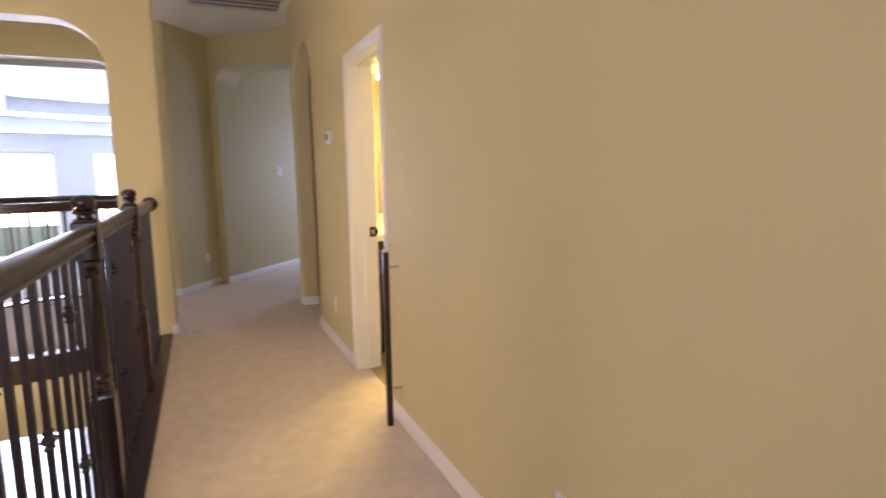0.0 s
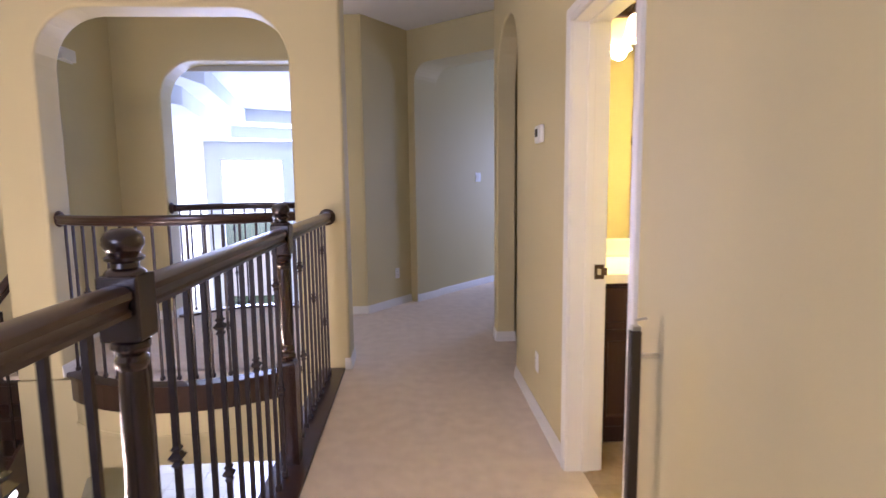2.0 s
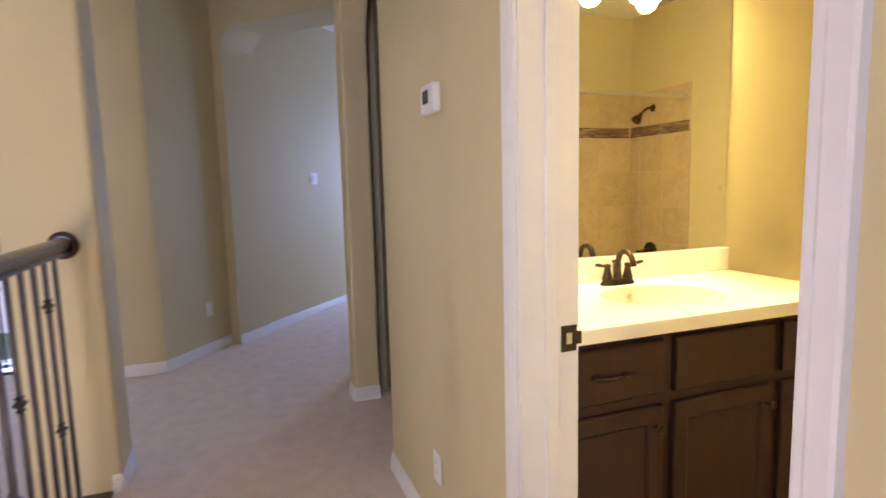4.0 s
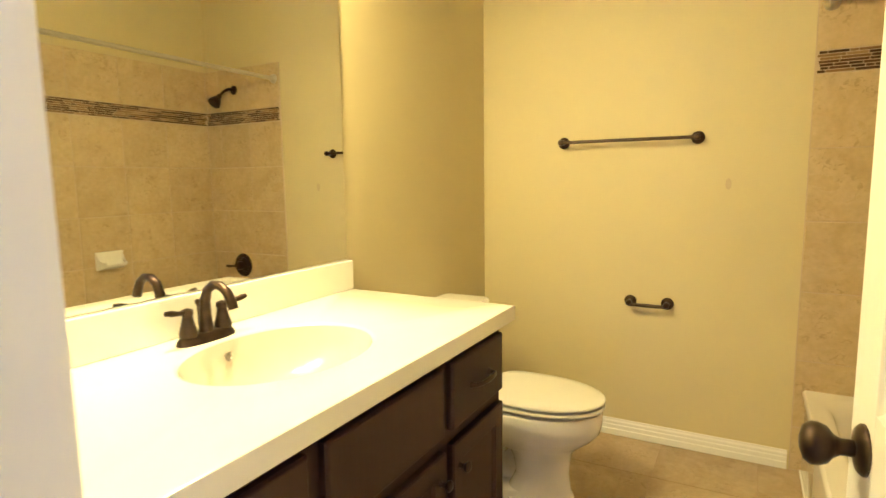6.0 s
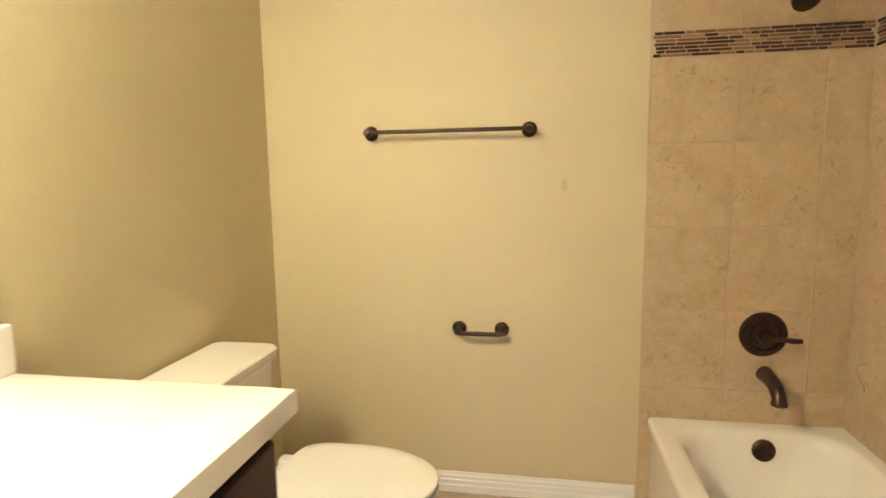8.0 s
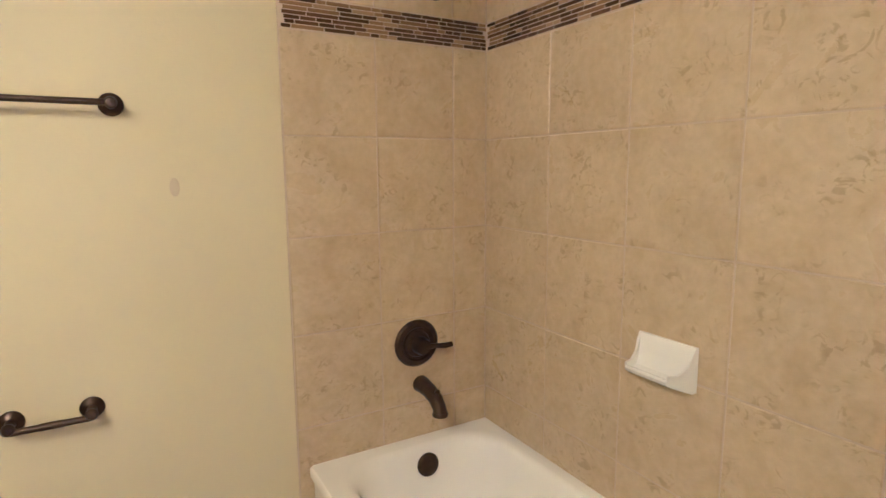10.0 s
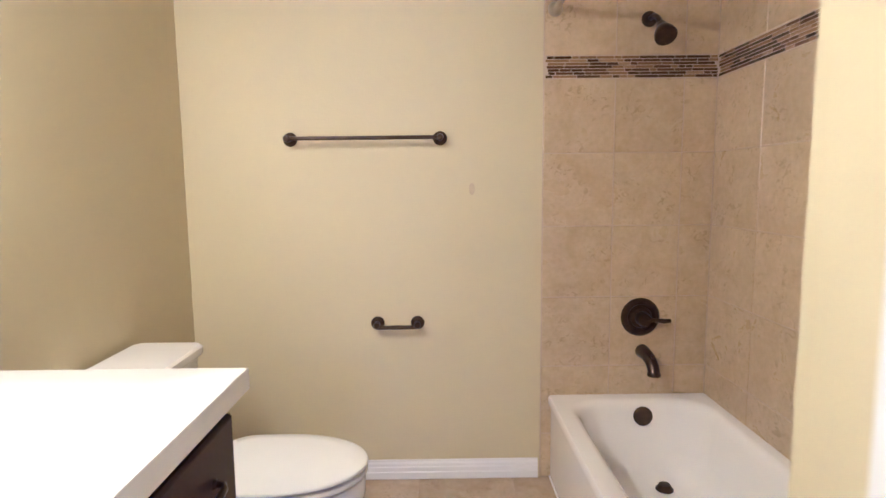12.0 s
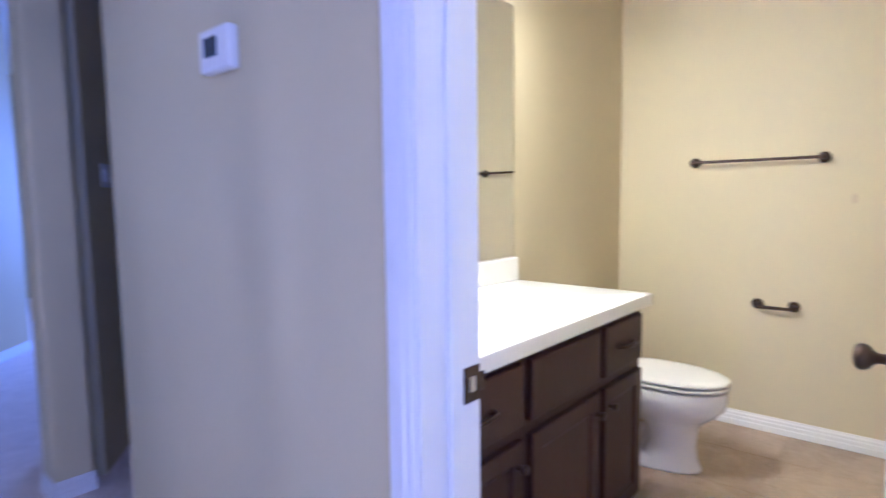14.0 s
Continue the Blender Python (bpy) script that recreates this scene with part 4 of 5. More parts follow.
# countertop with an integral oval basin
CX0, CX1, CF, CB, CT = XB + 0.002, 2.330, 3.496, BY - 0.002, 0.914
SXC, SYC, SRX, SRY = 1.668, 3.822, 0.242, 0.190
N = 72
top = thing("countertop", "pale cultured marble countertop with an oval basin and backsplash", "countertop")


def to_rect(a, x0, x1, y0, y1):
    c, s = math.cos(a), math.sin(a)
    k = min(((x1 - SXC) / c if c > 1e-9 else 1e9), ((x0 - SXC) / c if c < -1e-9 else 1e9), ((y1 - SYC) / s if s > 1e-9 else 1e9), ((y0 - SYC) / s if s < -1e-9 else 1e9))
    return SXC + c * k, SYC + s * k


angles = [2 * math.pi * i / N for i in range(N)]
for cx, cy in ((CX0, CF), (CX1, CF), (CX1, CB), (CX0, CB)):
    t = math.atan2(cy - SYC, cx - SXC) % (2 * math.pi)
    i = min(range(N), key=lambda q: abs(angles[q] - t))
    angles[i] = t
rings = []
for e, z in ((0.0, CT - 0.046), (0.0, CT - 0.005), (0.0015, CT - 0.0015), (0.005, CT)):
    rings.append([(*to_rect(a, CX0 + e, CX1 - e, CF + e, CB), z) for a in angles])
for k, z in ((1.045, CT), (1.02, CT - 0.0015), (1.0, CT - 0.006)):
    rings.append([(SXC + SRX * k * math.cos(a), SYC + SRY * k * math.sin(a), z) for a in angles])
slab_top = part("slab", loft(rings, False, False), COUNTER, top, smooth=True)
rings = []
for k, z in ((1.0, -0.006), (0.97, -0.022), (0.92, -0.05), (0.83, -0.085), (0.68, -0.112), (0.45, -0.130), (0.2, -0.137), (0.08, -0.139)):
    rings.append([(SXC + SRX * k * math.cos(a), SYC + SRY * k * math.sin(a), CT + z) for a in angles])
basin = part("basin", loft(rings, False, True), BASIN_SHADED, top, smooth=True)
part("drain", lathe([(0.022, CT - 0.1385), (0.024, CT - 0.136), (0.018, CT - 0.134), (0.0, CT - 0.133)], 20, pose(SXC, SYC, 0)), BRONZE, basin, "dark bronze drain stopper", True)
part("overflow", lathe([(0.012, 0), (0.012, 0.002), (0.008, 0.0028), (0.006, 0.0008), (0.0, 0.0008)], 16, pose(SXC - 0.012, SYC + 0.173, CT - 0.040) @ Matrix.Rotation(radians(65), 4, "X")), STEEL, basin, smooth=True)
rings = [[(*to_rect(a, CX0, CX1 - 0.002, CF + 0.03, CB), CT - d) for a in angles] for d in (0.0445, 0.0455)]
rings += [[(SXC + SRX * 0.955 * math.cos(a), SYC + SRY * 0.955 * math.sin(a), CT - d) for a in angles] for d in (0.0455, 0.0445)]
part("underside", loft(rings, False, False), COUNTER, top)
part("backsplash", box(CX0, BY - 0.022, CT + 0.0005, CX1, BY - 0.002, CT + 0.107, 0.004), COUNTER, top)
part("side_splash", box(CX0, CF + 0.02, CT + 0.0005, CX0 + 0.02, BY - 0.0225, CT + 0.107, 0.004), COUNTER, top)

# faucet
FX, FY = 1.640, 4.052
faucet = thing("faucet", "oil-rubbed bronze two-handle centerset faucet", "faucet")


def oval_ring(cx, cy, rx, ry, z, n=28):
    return [(cx + rx * math.copysign(abs(math.cos(a)) ** 0.8, math.cos(a)), cy + ry * math.copysign(abs(math.sin(a)) ** 0.8, math.sin(a)), z) for a in [2 * math.pi * i / n for i in range(n)]]


part("base", loft([oval_ring(FX, FY, a, b, CT + z) for a, b, z in ((0.082, 0.029, 0.0005), (0.082, 0.029, 0.006), (0.078, 0.025, 0.014), (0.070, 0.020, 0.022), (0.066, 0.017, 0.024))]), BRONZE, faucet, smooth=True)
sp_pts = [(FX, FY, CT + 0.02), (FX, FY + 0.001, CT + 0.06), (FX, FY - 0.002, CT + 0.10), (FX, FY - 0.014, CT + 0.128), (FX, FY - 0.036, CT + 0.143), (FX, FY - 0.062, CT + 0.142), (FX, FY - 0.084, CT + 0.128), (FX, FY - 0.098, CT + 0.104), (FX, FY - 0.103, CT + 0.088)]
part("spout", tube(sp_pts, [0.019, 0.0155, 0.013, 0.012, 0.0115, 0.0115, 0.0115, 0.012, 0.0125], 14, up=(1, 0, 0)), BRONZE, faucet, smooth=True)
part("lift_rod", lathe([(0.003, CT + 0.02), (0.003, CT + 0.085), (0.007, CT + 0.090), (0.007, CT + 0.099), (0.0, CT + 0.102)], 10, pose(FX, FY + 0.026, 0)), BRONZE, faucet, smooth=True)
for s in (-1, 1):
    hx = FX + s * 0.051
    hd = part("handle", lathe([(0.021, CT + 0.020), (0.022, CT + 0.030), (0.016, CT + 0.052), (0.012, CT + 0.070), (0.015, CT + 0.076), (0.014, CT + 0.086), (0.0, CT + 0.091)], 18, pose(hx, FY, 0)), BRONZE, faucet, smooth=True)
    part("lever", tube([(hx, FY, CT + 0.081), (hx + s * 0.025, FY - 0.006, CT + 0.083), (hx + s * 0.050, FY - 0.012, CT + 0.089), (hx + s * 0.066, FY - 0.015, CT + 0.092)], [0.006, 0.0055, 0.008, 0.006], 10), BRONZE, hd, smooth=True)

# mirror
mir = thing("mirror", "large frameless mirror resting on the vanity backsplash", "mirror")
part("mirror_glass", box(XB + 0.02, BY - 0.006, CT + 0.110, 2.315, BY - 0.0005, 2.160, 0.0015, 1), MIRROR, mir)
part("edge_channel", box(XB + 0.02, BY - 0.008, CT + 0.1075, 2.315, BY - 0.001, CT + 0.1100), STEEL, mir)

# vanity light over the mirror
vl = thing("vanity_light", "bronze vanity light bar with lit frosted bell shades", "wall lamp")
LZ = 2.34
part("back_plate", box(1.22, BY - 0.022, LZ - 0.035, 2.06, BY - 0.001, LZ + 0.035, 0.008), BRONZE, vl)
BELLD = shared("shade", lathe([(0.025, 0.0), (0.036, -0.012), (0.046, -0.05), (0.052, -0.09), (0.064, -0.125), (0.074, -0.14), (0.071, -0.14), (0.061, -0.123), (0.048, -0.09), (0.042, -0.05), (0.032, -0.016), (0.02, -0.006)], 22), SHADE, True)
for lx in (1.34, 1.64, 1.94):
    arm = part("arm", tube([(lx, BY - 0.02, LZ), (lx, BY - 0.07, LZ + 0.012), (lx, BY - 0.115, LZ + 0.005), (lx, BY - 0.125, LZ - 0.03)], 0.008, 10, up=(1, 0, 0)), BRONZE, vl, smooth=True)
    part("socket", lathe([(0.02, LZ - 0.06), (0.026, LZ - 0.05), (0.022, LZ - 0.02), (0.0, LZ - 0.018)], 16, pose(lx, BY - 0.125, 0)), BRONZE, arm, smooth=True)
    s = new("shade", BELLD)
    s.parent, s.location = arm, (lx, BY - 0.125, LZ - 0.05)
    s["label"] = "lit frosted glass bell shade"
    bulb("vanity_bulb", (lx, BY - 0.125, LZ - 0.205), 24, WARM, 0.045)
    down = window_light("vanity_shade_mouth", (lx, BY - 0.125, LZ - 0.196), (lx, BY - 0.125, 0), 0.12, 0.12, 8.5, WARM)
    down.data.shape = "DISK"

# ---- toilet ----
TX = 2.82
toilet = thing("toilet", "white porcelain toilet with the lid closed", "toilet")


def egg(cy_back, cy_front, rx, z, n=40, sharp=1.0, cx=TX):
    """An outline blunt at the back and rounded to the front (towards -y)."""
    cy = cy_back + (cy_front - cy_back) * 0.42
    pts = []
    for i in range(n):
        a = 2 * math.pi * i / n
        s, c = math.sin(a), math.cos(a)
        ry = (cy - cy_front) if s < 0 else (cy_back - cy)
        p = 1.0 if s < 0 else 0.72 * sharp
        pts.append((cx + rx * math.copysign(abs(c) ** (1.0 if s < 0 else 0.75 * sharp), c), cy - 0.022 + ry * math.copysign(abs(s) ** p, s), z * 1.005))
    return pts


B0, F0 = 3.815, 3.345
bowl = loft([egg(3.90, 3.455, 0.114, 0.0), egg(3.90, 3.450, 0.118, 0.010), egg(3.895, 3.458, 0.112, 0.030), egg(3.72, 3.470, 0.102, 0.052), egg(3.69, 3.478, 0.098, 0.12), egg(3.70, 3.472, 0.102, 0.18),
             egg(3.72, 3.462, 0.108, 0.222), egg(3.86, 3.428, 0.134, 0.250), egg(3.90, 3.388, 0.164, 0.282), egg(3.90, 3.360, 0.181, 0.314), egg(3.90, 3.350, 0.187, 0.350), egg(3.90, 3.350, 0.188, 0.390), egg(3.90, 3.354, 0.184, 0.399), egg(3.89, 3.368, 0.172, 0.402)])
part("bowl", bowl, PORCELAIN, toilet, smooth=True)
part("trapway", tube([(TX, 3.62, 0.20), (TX, 3.70, 0.105), (TX, 3.765, 0.10), (TX, 3.80, 0.165), (TX, 3.835, 0.235), (TX, 3.885, 0.20), (TX, 3.89, 0.02)], [0.05, 0.062, 0.064, 0.062, 0.060, 0.060, 0.062], 16, up=(1, 0, 0)), PORCELAIN, toilet, smooth=True)
for s in (-1, 1):
    part("bolt_cap", lathe([(0.012, 0.012), (0.012, 0.02), (0.007, 0.028), (0.0, 0.03)], 12, pose(TX + s * 0.114, 3.66, 0.0)), PORCELAIN, toilet, smooth=True)
part("seat", loft([egg(B0, F0 + 0.006, 0.178, 0.4120, sharp=0.6), egg(B0, F0 - 0.001, 0.184, 0.4140, sharp=0.6), egg(B0, F0 - 0.004, 0.187, 0.4200, sharp=0.6), egg(B0, F0 - 0.001, 0.184, 0.4280, sharp=0.6), egg(B0, F0 + 0.008, 0.176, 0.4300, sharp=0.6)]), SEATWHITE, toilet, smooth=True)
part("lid", loft([egg(B0, F0 + 0.008, 0.176, 0.4370, sharp=0.6), egg(B0, F0 - 0.002, 0.185, 0.4385, sharp=0.6), egg(B0, F0 - 0.005, 0.188, 0.4430, sharp=0.6), egg(B0, F0 - 0.003, 0.186, 0.4490, sharp=0.6), egg(B0, F0 + 0.006, 0.176, 0.4545, sharp=0.6), egg(B0 - 0.02, F0 + 0.05, 0.135, 0.4585, sharp=0.7), egg(B0 - 0.1, F0 + 0.16, 0.05, 0.4600)]), SEATWHITE, toilet, smooth=True)
for s in (-1, 1):
    part("hinge_cap", box(TX + s * 0.075 - 0.02, B0 - 0.028, 0.4060, TX + s * 0.075 + 0.02, B0 + 0.020, 0.4520, 0.008), SEATWHITE, toilet, smooth=True)


def rrect(x0, x1, y0, y1, r, z, n=6):
    pts = []
    for cx, cy, a0 in ((x1 - r, y1 - r, 0), (x0 + r, y1 - r, 90), (x0 + r, y0 + r, 180), (x1 - r, y0 + r, 270)):
        pts += [(cx + r * math.cos(radians(a0 + 90 * i / n)), cy + r * math.sin(radians(a0 + 90 * i / n)), z) for i in range(n + 1)]
    return pts


TF = 3.905
part("tank", loft([rrect(TX - 0.195, TX + 0.195, TF + 0.018, BY - 0.022, 0.03, 0.404), rrect(TX - 0.205, TX + 0.205, TF + 0.012, BY - 0.020, 0.035, 0.44), rrect(TX - 0.222, TX + 0.222, TF, BY - 0.020, 0.035, 0.728)]), PORCELAIN, toilet, smooth=True)
part("tank_lid", loft([rrect(TX - 0.230, TX + 0.230, TF - 0.010, BY - 0.016, 0.035, 0.730), rrect(TX - 0.234, TX + 0.234, TF - 0.014, BY - 0.016, 0.038, 0.738), rrect(TX - 0.234, TX + 0.234, TF - 0.014, BY - 0.016, 0.038, 0.757), rrect(TX - 0.226, TX + 0.226, TF - 0.006, BY - 0.020, 0.034, 0.765)]), PORCELAIN, toilet, smooth=True)
part("flush_lever", tube([(TX - 0.17, TF + 0.002, 0.67), (TX - 0.17, TF - 0.016, 0.67), (TX - 0.10, TF - 0.020, 0.662)], [0.010, 0.009, 0.007], 10), STEEL, toilet, smooth=True)

# ---- tub ----
tub = thing("bathtub", "white enamelled alcove bathtub with a panel front", "bathtub")
UX0, UX1, UY0, UY1, UZ = 2.004, BX - 0.002, TY + 0.002, 2.626, 0.376
rings = [rrect(UX0, UX1, UY0, UY1 - 0.012, 0.012, 0.0), rrect(UX0, UX1, UY0, UY1 - 0.012, 0.012, UZ - 0.05), rrect(UX0, UX1, UY0, UY1, 0.012, UZ - 0.035), rrect(UX0, UX1, UY0, UY1, 0.012, UZ - 0.008), rrect(UX0 + 0.006, UX1 - 0.006, UY0 + 0.004, UY1 - 0.006, 0.012, UZ),
         rrect(UX0 + 0.060, UX1 - 0.055, UY0 + 0.040, UY1 - 0.058, 0.13, UZ), rrect(UX0 + 0.072, UX1 - 0.066, UY0 + 0.050, UY1 - 0.070, 0.135, UZ - 0.003),
         rrect(UX0 + 0.084, UX1 - 0.076, UY0 + 0.058, UY1 - 0.081, 0.14, UZ - 0.011), rrect(UX0 + 0.096, UX1 - 0.084, UY0 + 0.064, UY1 - 0.090, 0.14, UZ - 0.025), rrect(UX0 + 0.108, UX1 - 0.090, UY0 + 0.070, UY1 - 0.098, 0.14, UZ - 0.05),
         rrect(UX0 + 0.135, UX1 - 0.098, UY0 + 0.078, UY1 - 0.108, 0.14, UZ - 0.12), rrect(UX0 + 0.20, UX1 - 0.110, UY0 + 0.092, UY1 - 0.122, 0.135, UZ - 0.21),
         rrect(UX0 + 0.245, UX1 - 0.125, UY0 + 0.108, UY1 - 0.138, 0.125, UZ - 0.26), rrect(UX0 + 0.30, UX1 - 0.155, UY0 + 0.14, UY1 - 0.17, 0.11, UZ - 0.285), rrect(UX0 + 0.45, UX1 - 0.30, UY0 + 0.24, UY1 - 0.27, 0.06, UZ - 0.292)]
part("shell", loft(rings), TUBWHITE, tub, smooth=True)
part("caulk", box(UX0, UY1 - 0.016, 0.0, UX1, UY1 - 0.006, 0.008, 0.003), PLASTIC, tub)
part("overflow_plate", lathe([(0.040, 0), (0.040, 0.006), (0.034, 0.012), (0.012, 0.015), (0.0, 0.015)], 24, pose(UX1 - 0.092, 2.243, UZ - 0.064) @ Matrix.Rotation(radians(-82), 4, "Y")), BRONZE, tub, "dark bronze overflow plate", True)
part("drain", lathe([(0.034, 0), (0.034, 0.004), (0.028, 0.010), (0.022, 0.022), (0.0, 0.024)], 20, pose(UX1 - 0.27, 2.215, UZ - 0.290)), BRONZE, tub, "dark bronze drain stopper", True)

TXF = BX - 0.009      # tile face of the end wall
valve = thing("shower_valve", "round oil-rubbed bronze shower valve with a lever", "valve")
mv = pose(TXF, 2.236, 0.718) @ Matrix.Rotation(radians(-90), 4, "Y")
esc = part("escutcheon", lathe([(0.083, 0), (0.083, 0.004), (0.076, 0.012), (0.060, 0.015), (0.055, 0.010), (0.047, 0.010), (0.043, 0.017), (0.030, 0.022), (0.0, 0.023)], 32, mv), BRONZE, valve, smooth=True)
part("hub", lathe([(0.030, 0.015), (0.030, 0.045), (0.026, 0.060), (0.0, 0.064)], 22, mv), BRONZE, valve, smooth=True)
part("lever", tube([(TXF - 0.052, 2.234, 0.718), (TXF - 0.056, 2.192, 0.716), (TXF - 0.060, 2.157, 0.712), (TXF - 0.062, 2.130, 0.714)], [0.012, 0.008, 0.010, 0.009], 12), BRONZE, valve, smooth=True)
spout = thing("tub_spout", "curved oil-rubbed bronze tub spout", "faucet")
part("body", tube([(TXF, 2.222, 0.568), (TXF - 0.02, 2.222, 0.569), (TXF - 0.07, 2.222, 0.564), (TXF - 0.110, 2.222, 0.550), (TXF - 0.132, 2.222, 0.530), (TXF - 0.138, 2.222, 0.510)], [0.030, 0.028, 0.025, 0.024, 0.023, 0.024], 16, up=(0, 1, 0)), BRONZE, spout, smooth=True)
part("lip", lathe([(0.026, 0.504), (0.027, 0.512), (0.024, 0.517)], 16, pose(TXF - 0.138, 2.222, 0)), BRONZE, spout, smooth=True)
part("diverter", lathe([(0.005, 0.535), (0.005, 0.572), (0.009, 0.577), (0.008, 0.585), (0.0, 0.587)], 12, pose(TXF - 0.120, 2.222, 0)), BRONZE, spout, smooth=True)
head = thing("showerhead", "bell-shaped oil-rubbed bronze shower head on an arm", "shower head")
part("flange", lathe([(0.032, 0), (0.030, 0.006), (0.014, 0.012), (0.0, 0.012)], 22, pose(TXF, 2.235, 1.943) @ Matrix.Rotation(radians(-90), 4, "Y")), BRONZE, head, smooth=True)
part("arm", tube([(TXF, 2.235, 1.943), (TXF - 0.05, 2.235, 1.943), (TXF - 0.09, 2.235, 1.923), (TXF - 0.12, 2.235, 1.893)], 0.0105, 12, up=(0, 1, 0)), BRONZE, head, smooth=True)
mh = pose(TXF - 0.118, 2.235, 1.896) @ Matrix.Rotation(radians(180 + 42), 4, "Y")
part("bell", lathe([(0.012, 0.0), (0.018, 0.012), (0.018, 0.024), (0.026, 0.036), (0.038, 0.062), (0.042, 0.080), (0.041, 0.086), (0.033, 0.088), (0.0, 0.084)], 24, mh), BRONZE, head, smooth=True)
rod = thing("shower_rod", "straight satin nickel shower curtain rod above the tub", "curtain rod")
part("tube", tube([(2.002, 2.615, 1.985), (TXF, 2.615, 1.985)], 0.0125, 16), STEEL, rod, smooth=True)
for x, s in ((2.0, 1), (TXF, -1)):
    part("flange", lathe([(0.030, 0), (0.030, 0.005), (0.018, 0.016), (0.014, 0.03)], 22, pose(x, 2.615, 1.985) @ Matrix.Rotation(radians(90 * s), 4, "Y")), STEEL, rod, smooth=True)
soap = thing("soap_dish", "white ceramic soap dish set on the tiled wall", "soap dish")
SD0, SD1, SY0, SZ = 2.648, 2.818, TY + 0.009, 0.784
SCOOP = [(0.0, 0.004), (0.012, 0.0), (0.040, 0.010), (0.068, 0.022), (0.080, 0.030), (0.083, 0.038), (0.078, 0.043), (0.064, 0.038), (0.044, 0.029), (0.028, 0.034),
         (0.018, 0.050), (0.014, 0.075), (0.012, 0.104), (0.008, 0.112), (0.0, 0.113)]


def dish_ring(x, grow):
    """The scooped section at x, drawn in towards the middle as it stands out from the wall."""
    mid = (SD0 + SD1) / 2
    return [(mid + (x - mid) * (1 - 3.6 * a * 0.9), SY0 + a * grow, SZ + b) for a, b in SCOOP]


part("dish", loft([dish_ring(x, g) for x, g in ((SD0, 0.93), (SD0 + 0.003, 0.98), (SD0 + 0.010, 1.0), (SD1 - 0.010, 1.0), (SD1 - 0.003, 0.98), (SD1, 0.93))]), PORCELAIN, soap, smooth=True)
for x in (SD0 + 0.004, SD1 - 0.004):
    mid = (SD0 + SD1) / 2
    edge = [[(mid + (xx - mid) * (1 - 3.24 * a), SY0 + a, SZ + b) for a, b in ((0.006, 0.006), (0.076, 0.030), (0.078, 0.050), (0.050, 0.049), (0.026, 0.066), (0.014, 0.100), (0.006, 0.108))] for xx in (x - 0.004, x + 0.004)]
    part("end_wall", loft(edge), PORCELAIN, soap, smooth=True)


def wall_bar(name, label, cat, ya, yb, z, radius, out, drop=0.0):
    t = thing(name, label, cat)
    for y in (ya, yb):
        m = pose(BX, y, z) @ Matrix.Rotation(radians(-90), 4, "Y")
        p = part("post", lathe([(0.028, 0.0), (0.029, 0.005), (0.024, 0.010), (0.020, 0.012), (0.012, 0.018), (0.010, out - 0.014), (0.014, out - 0.008), (0.015, out + 0.004), (0.010, out + 0.012), (0.0, out + 0.014)], 24, m), BRONZE, t, smooth=True)
    part("bar", tube([(BX - out, ya, z - drop), (BX - out, (ya + yb) / 2, z - drop), (BX - out, yb, z - drop)], radius, 14), BRONZE, t, smooth=True)
    return t


wall_bar("towel_bar", "long oil-rubbed bronze towel bar on the painted wall", "towel bar", 3.700, 3.084, 1.479, 0.008, 0.062)
tp = wall_bar("toilet_paper_holder", "empty oil-rubbed bronze toilet paper holder", "paper holder", 3.358, 3.188, 0.704, 0.0085, 0.055, 0.008)
part("spring_sleeve", tube([(BX - 0.055, 3.296, 0.696), (BX - 0.055, 3.249, 0.696)], 0.0095, 14), BRONZE, tp, smooth=True)
mark = tagged(part("wall_smudge", lathe([(0.016, 0.0), (0.012, 0.0006), (0.0, 0.0007)], 14, pose(BX, 2.953, 1.270) @ Matrix.Rotation(radians(-90), 4, "Y") @ Matrix.Diagonal((1.6, 0.8, 1, 1))), STAIN),
              "faint darker patch of touched-up paint on the wall", "stain")

# ---- tiles, last ----
def piece(name, mesh, parent, m):
    o = new(name, mesh)
    o.parent = parent
    o.matrix_basis = m
    return o


tile_meshes = {}


def tile_mesh(w, h, t, material, bevel=0.0025):
    key = (round(w, 3), round(h, 3), round(t, 4), material.name)
    if key not in tile_meshes:
        b = bevel
        rings = [[(-w / 2, -h / 2, 0), (w / 2, -h / 2, 0), (w / 2, h / 2, 0), (-w / 2, h / 2, 0)], [(-w / 2, -h / 2, t - b), (w / 2, -h / 2, t - b), (w / 2, h / 2, t - b), (-w / 2, h / 2, t - b)],
                 [(-w / 2 + b, -h / 2 + b, t), (w / 2 - b, -h / 2 + b, t), (w / 2 - b, h / 2 - b, t), (-w / 2 + b, h / 2 - b, t)]]
        tile_meshes[key] = mesh_of("tile", loft(rings), material)
    return tile_meshes[key]


end_wall = structure("tile_wall_end", box(BX - 0.0075, TY, 0.0, BX - 0.0005, 2.66, 2.089), GROUT, "beige ceramic tiles over the tub end with a mosaic band", "tiled wall")
side_wall = structure("tile_wall_side", box(2.0, TY + 0.0005, 0.0, BX - 0.0075, TY + 0.0075, 2.089), GROUT, "beige ceramic tiles along the tub with a mosaic band", "tiled wall")
MZ0, MZ1 = 1.712, 1.803     # mosaic band
RZS = [(0.002, 0.201), (0.201, 0.504), (0.504, 0.807), (0.807, 1.110), (1.110, 1.413), (1.413, MZ0), (MZ1, 2.089)]
G = 0.0032
R_END = Matrix(((0, 0, -1), (-1, 0, 0), (0, 1, 0))).to_4x4()     # width along -y, height up, out towards -x
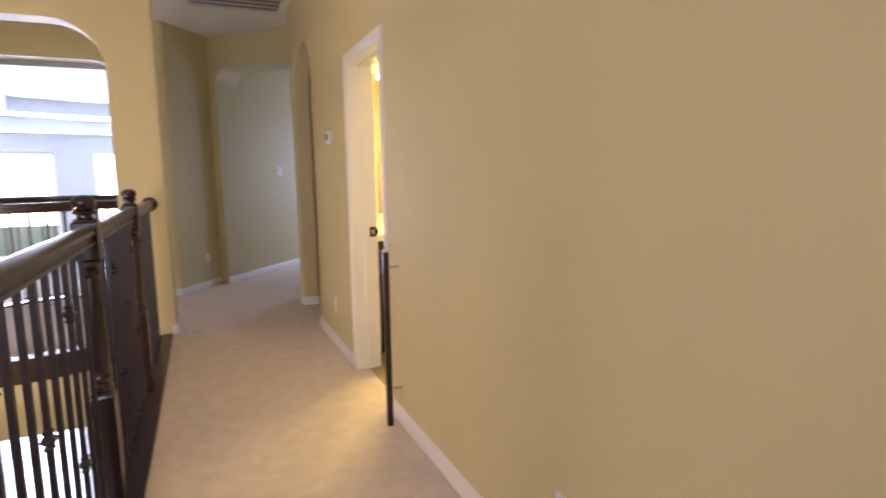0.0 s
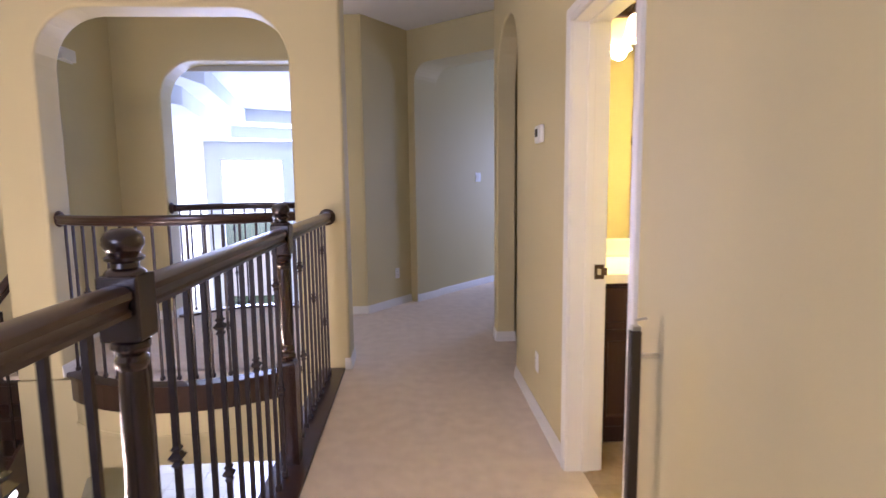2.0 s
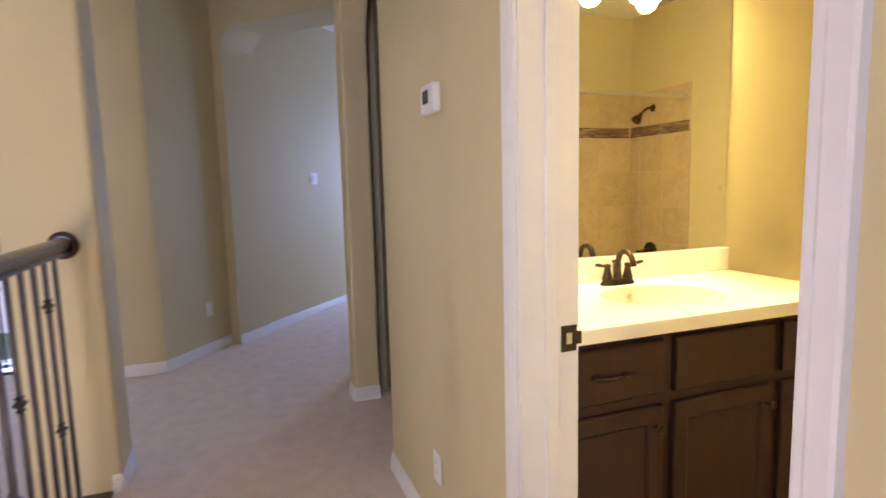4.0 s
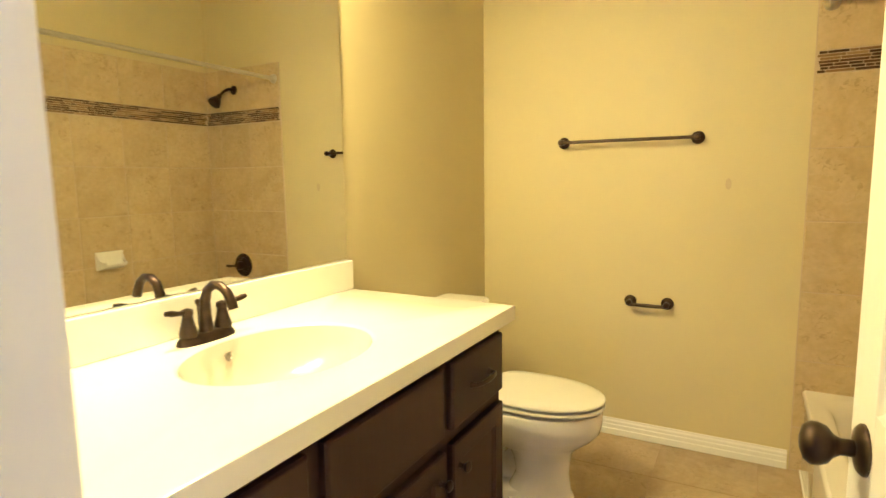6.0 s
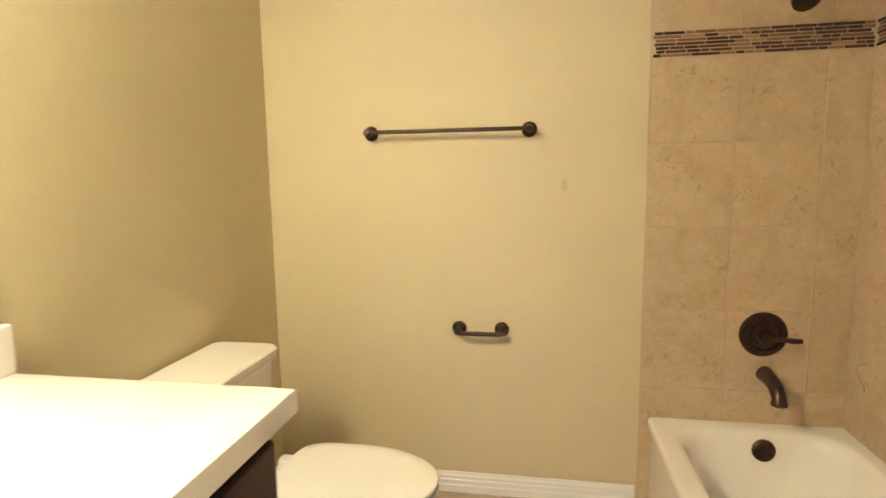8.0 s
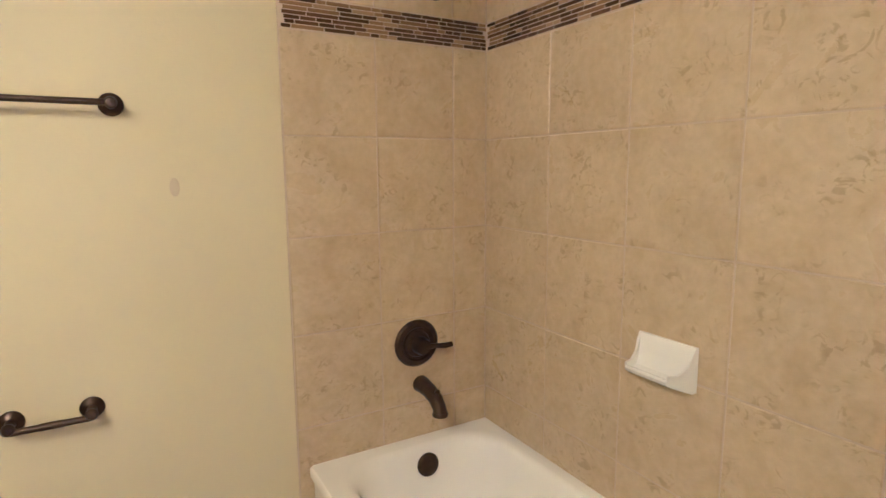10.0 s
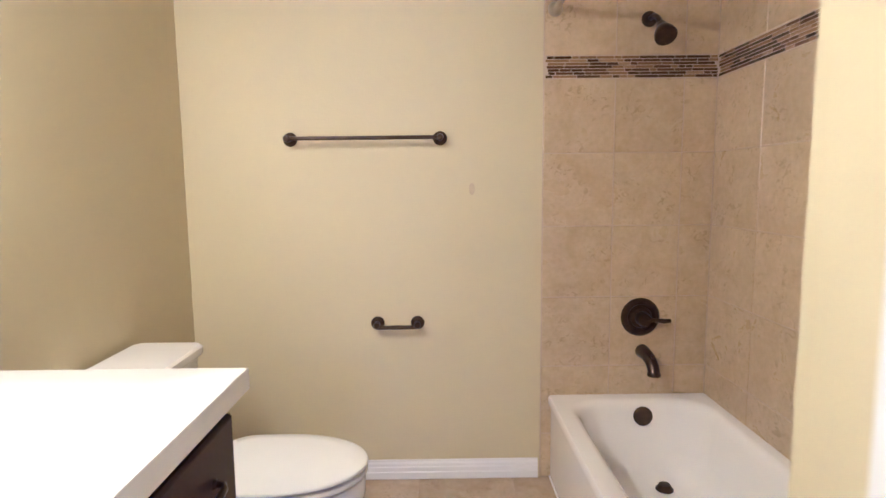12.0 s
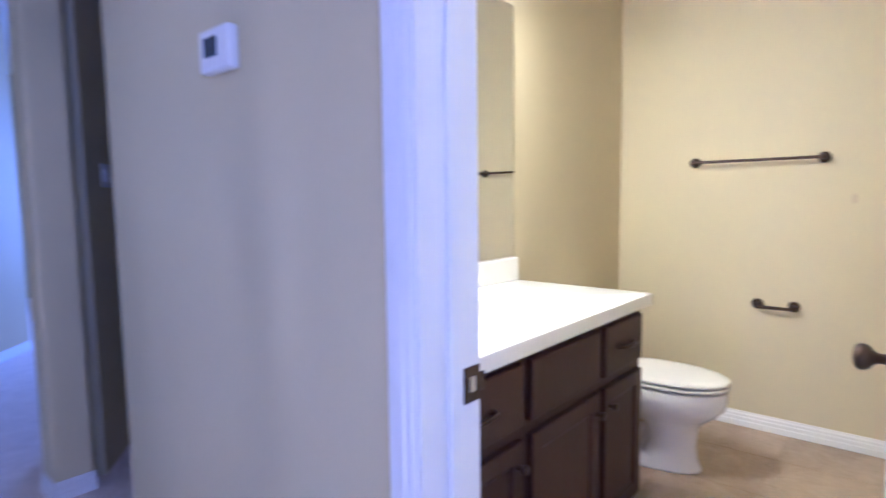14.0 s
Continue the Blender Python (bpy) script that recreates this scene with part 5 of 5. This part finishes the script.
R_SIDE = Matrix(((-1, 0, 0), (0, 0, 1), (0, 1, 0))).to_4x4()     # width along -x, height up, out towards +y
ycuts = [2.658, 2.364, 2.082, TY + 0.009]
xcuts = [BX - 0.009, 3.187, 2.882, 2.577, 2.272, 2.004]
for za, zb in RZS:
    for ya, yb in zip(ycuts, ycuts[1:]):
        me = tile_mesh(ya - yb - G, zb - za - G, 0.006, TILE)
        piece("tile", me, end_wall, Matrix.Translation((BX - 0.0035, (ya + yb) / 2, (za + zb) / 2)) @ R_END)
    for xa, xb in zip(xcuts, xcuts[1:]):
        me = tile_mesh(xa - xb - G, zb - za - G, 0.006, TILE)
        piece("tile", me, side_wall, Matrix.Translation(((xa + xb) / 2, TY + 0.0035, (za + zb) / 2)) @ R_SIDE)
rng = random.Random(4)
ROWS_M, MH = 7, (MZ1 - MZ0 - 0.003) / 7
for wallp, start, end, mk in ((end_wall, 2.658, TY + 0.010, 0), (side_wall, BX - 0.009, 2.004, 1)):
    for r in range(ROWS_M):
        p = start - 0.001 - rng.random() * 0.02
        while p > end + 0.02:
            w = min(rng.choice((0.030, 0.048, 0.072, 0.098)), p - end)
            me = tile_mesh(round(w - 0.0028, 3), round(MH - 0.0028, 4), 0.0062, MOSAIC, 0.0012)
            z = MZ0 + 0.002 + MH * (r + 0.5)
            at = (BX - 0.0035, p - w / 2, z) if mk == 0 else (p - w / 2, TY + 0.0035, z)
            piece("mosaic_strip", me, wallp, Matrix.Translation(at) @ (R_END if mk == 0 else R_SIDE))
            p -= w
# bathroom floor tiles
FT = 0.410
nx, ny = 7, 5
for i in range(nx):
    for j in range(ny):
        x0, x1 = max(0.864, 0.72 + i * FT), min(BX, 0.72 + (i + 1) * FT)
        y0, y1 = max(2.55, 2.37 + j * FT), min(BY, 2.37 + (j + 1) * FT)
        if x1 - x0 < 0.02 or y1 - y0 < 0.02:
            continue
        me = tile_mesh(x1 - x0 - 0.003, y1 - y0 - 0.003, 0.0044, FLOORTILE, 0.001)
        piece("floor_tile", me, floor_bath, Matrix.Translation(((x0 + x1) / 2, (y0 + y1) / 2, -0.006)))
# entry floor tiles seen below
entry = bpy.data.objects["floor_entry"]
ET = 0.46
for i in range(10):
    for j in range(18):
        me = tile_mesh(ET - 0.005, ET - 0.005, 0.013, STONEFLOOR)
        piece("floor_tile", me, entry, Matrix.Translation((-5.0 + (i + 0.5) * ET, 4.6 + (j + 0.5) * ET - 0.0, LOW - 0.013)))
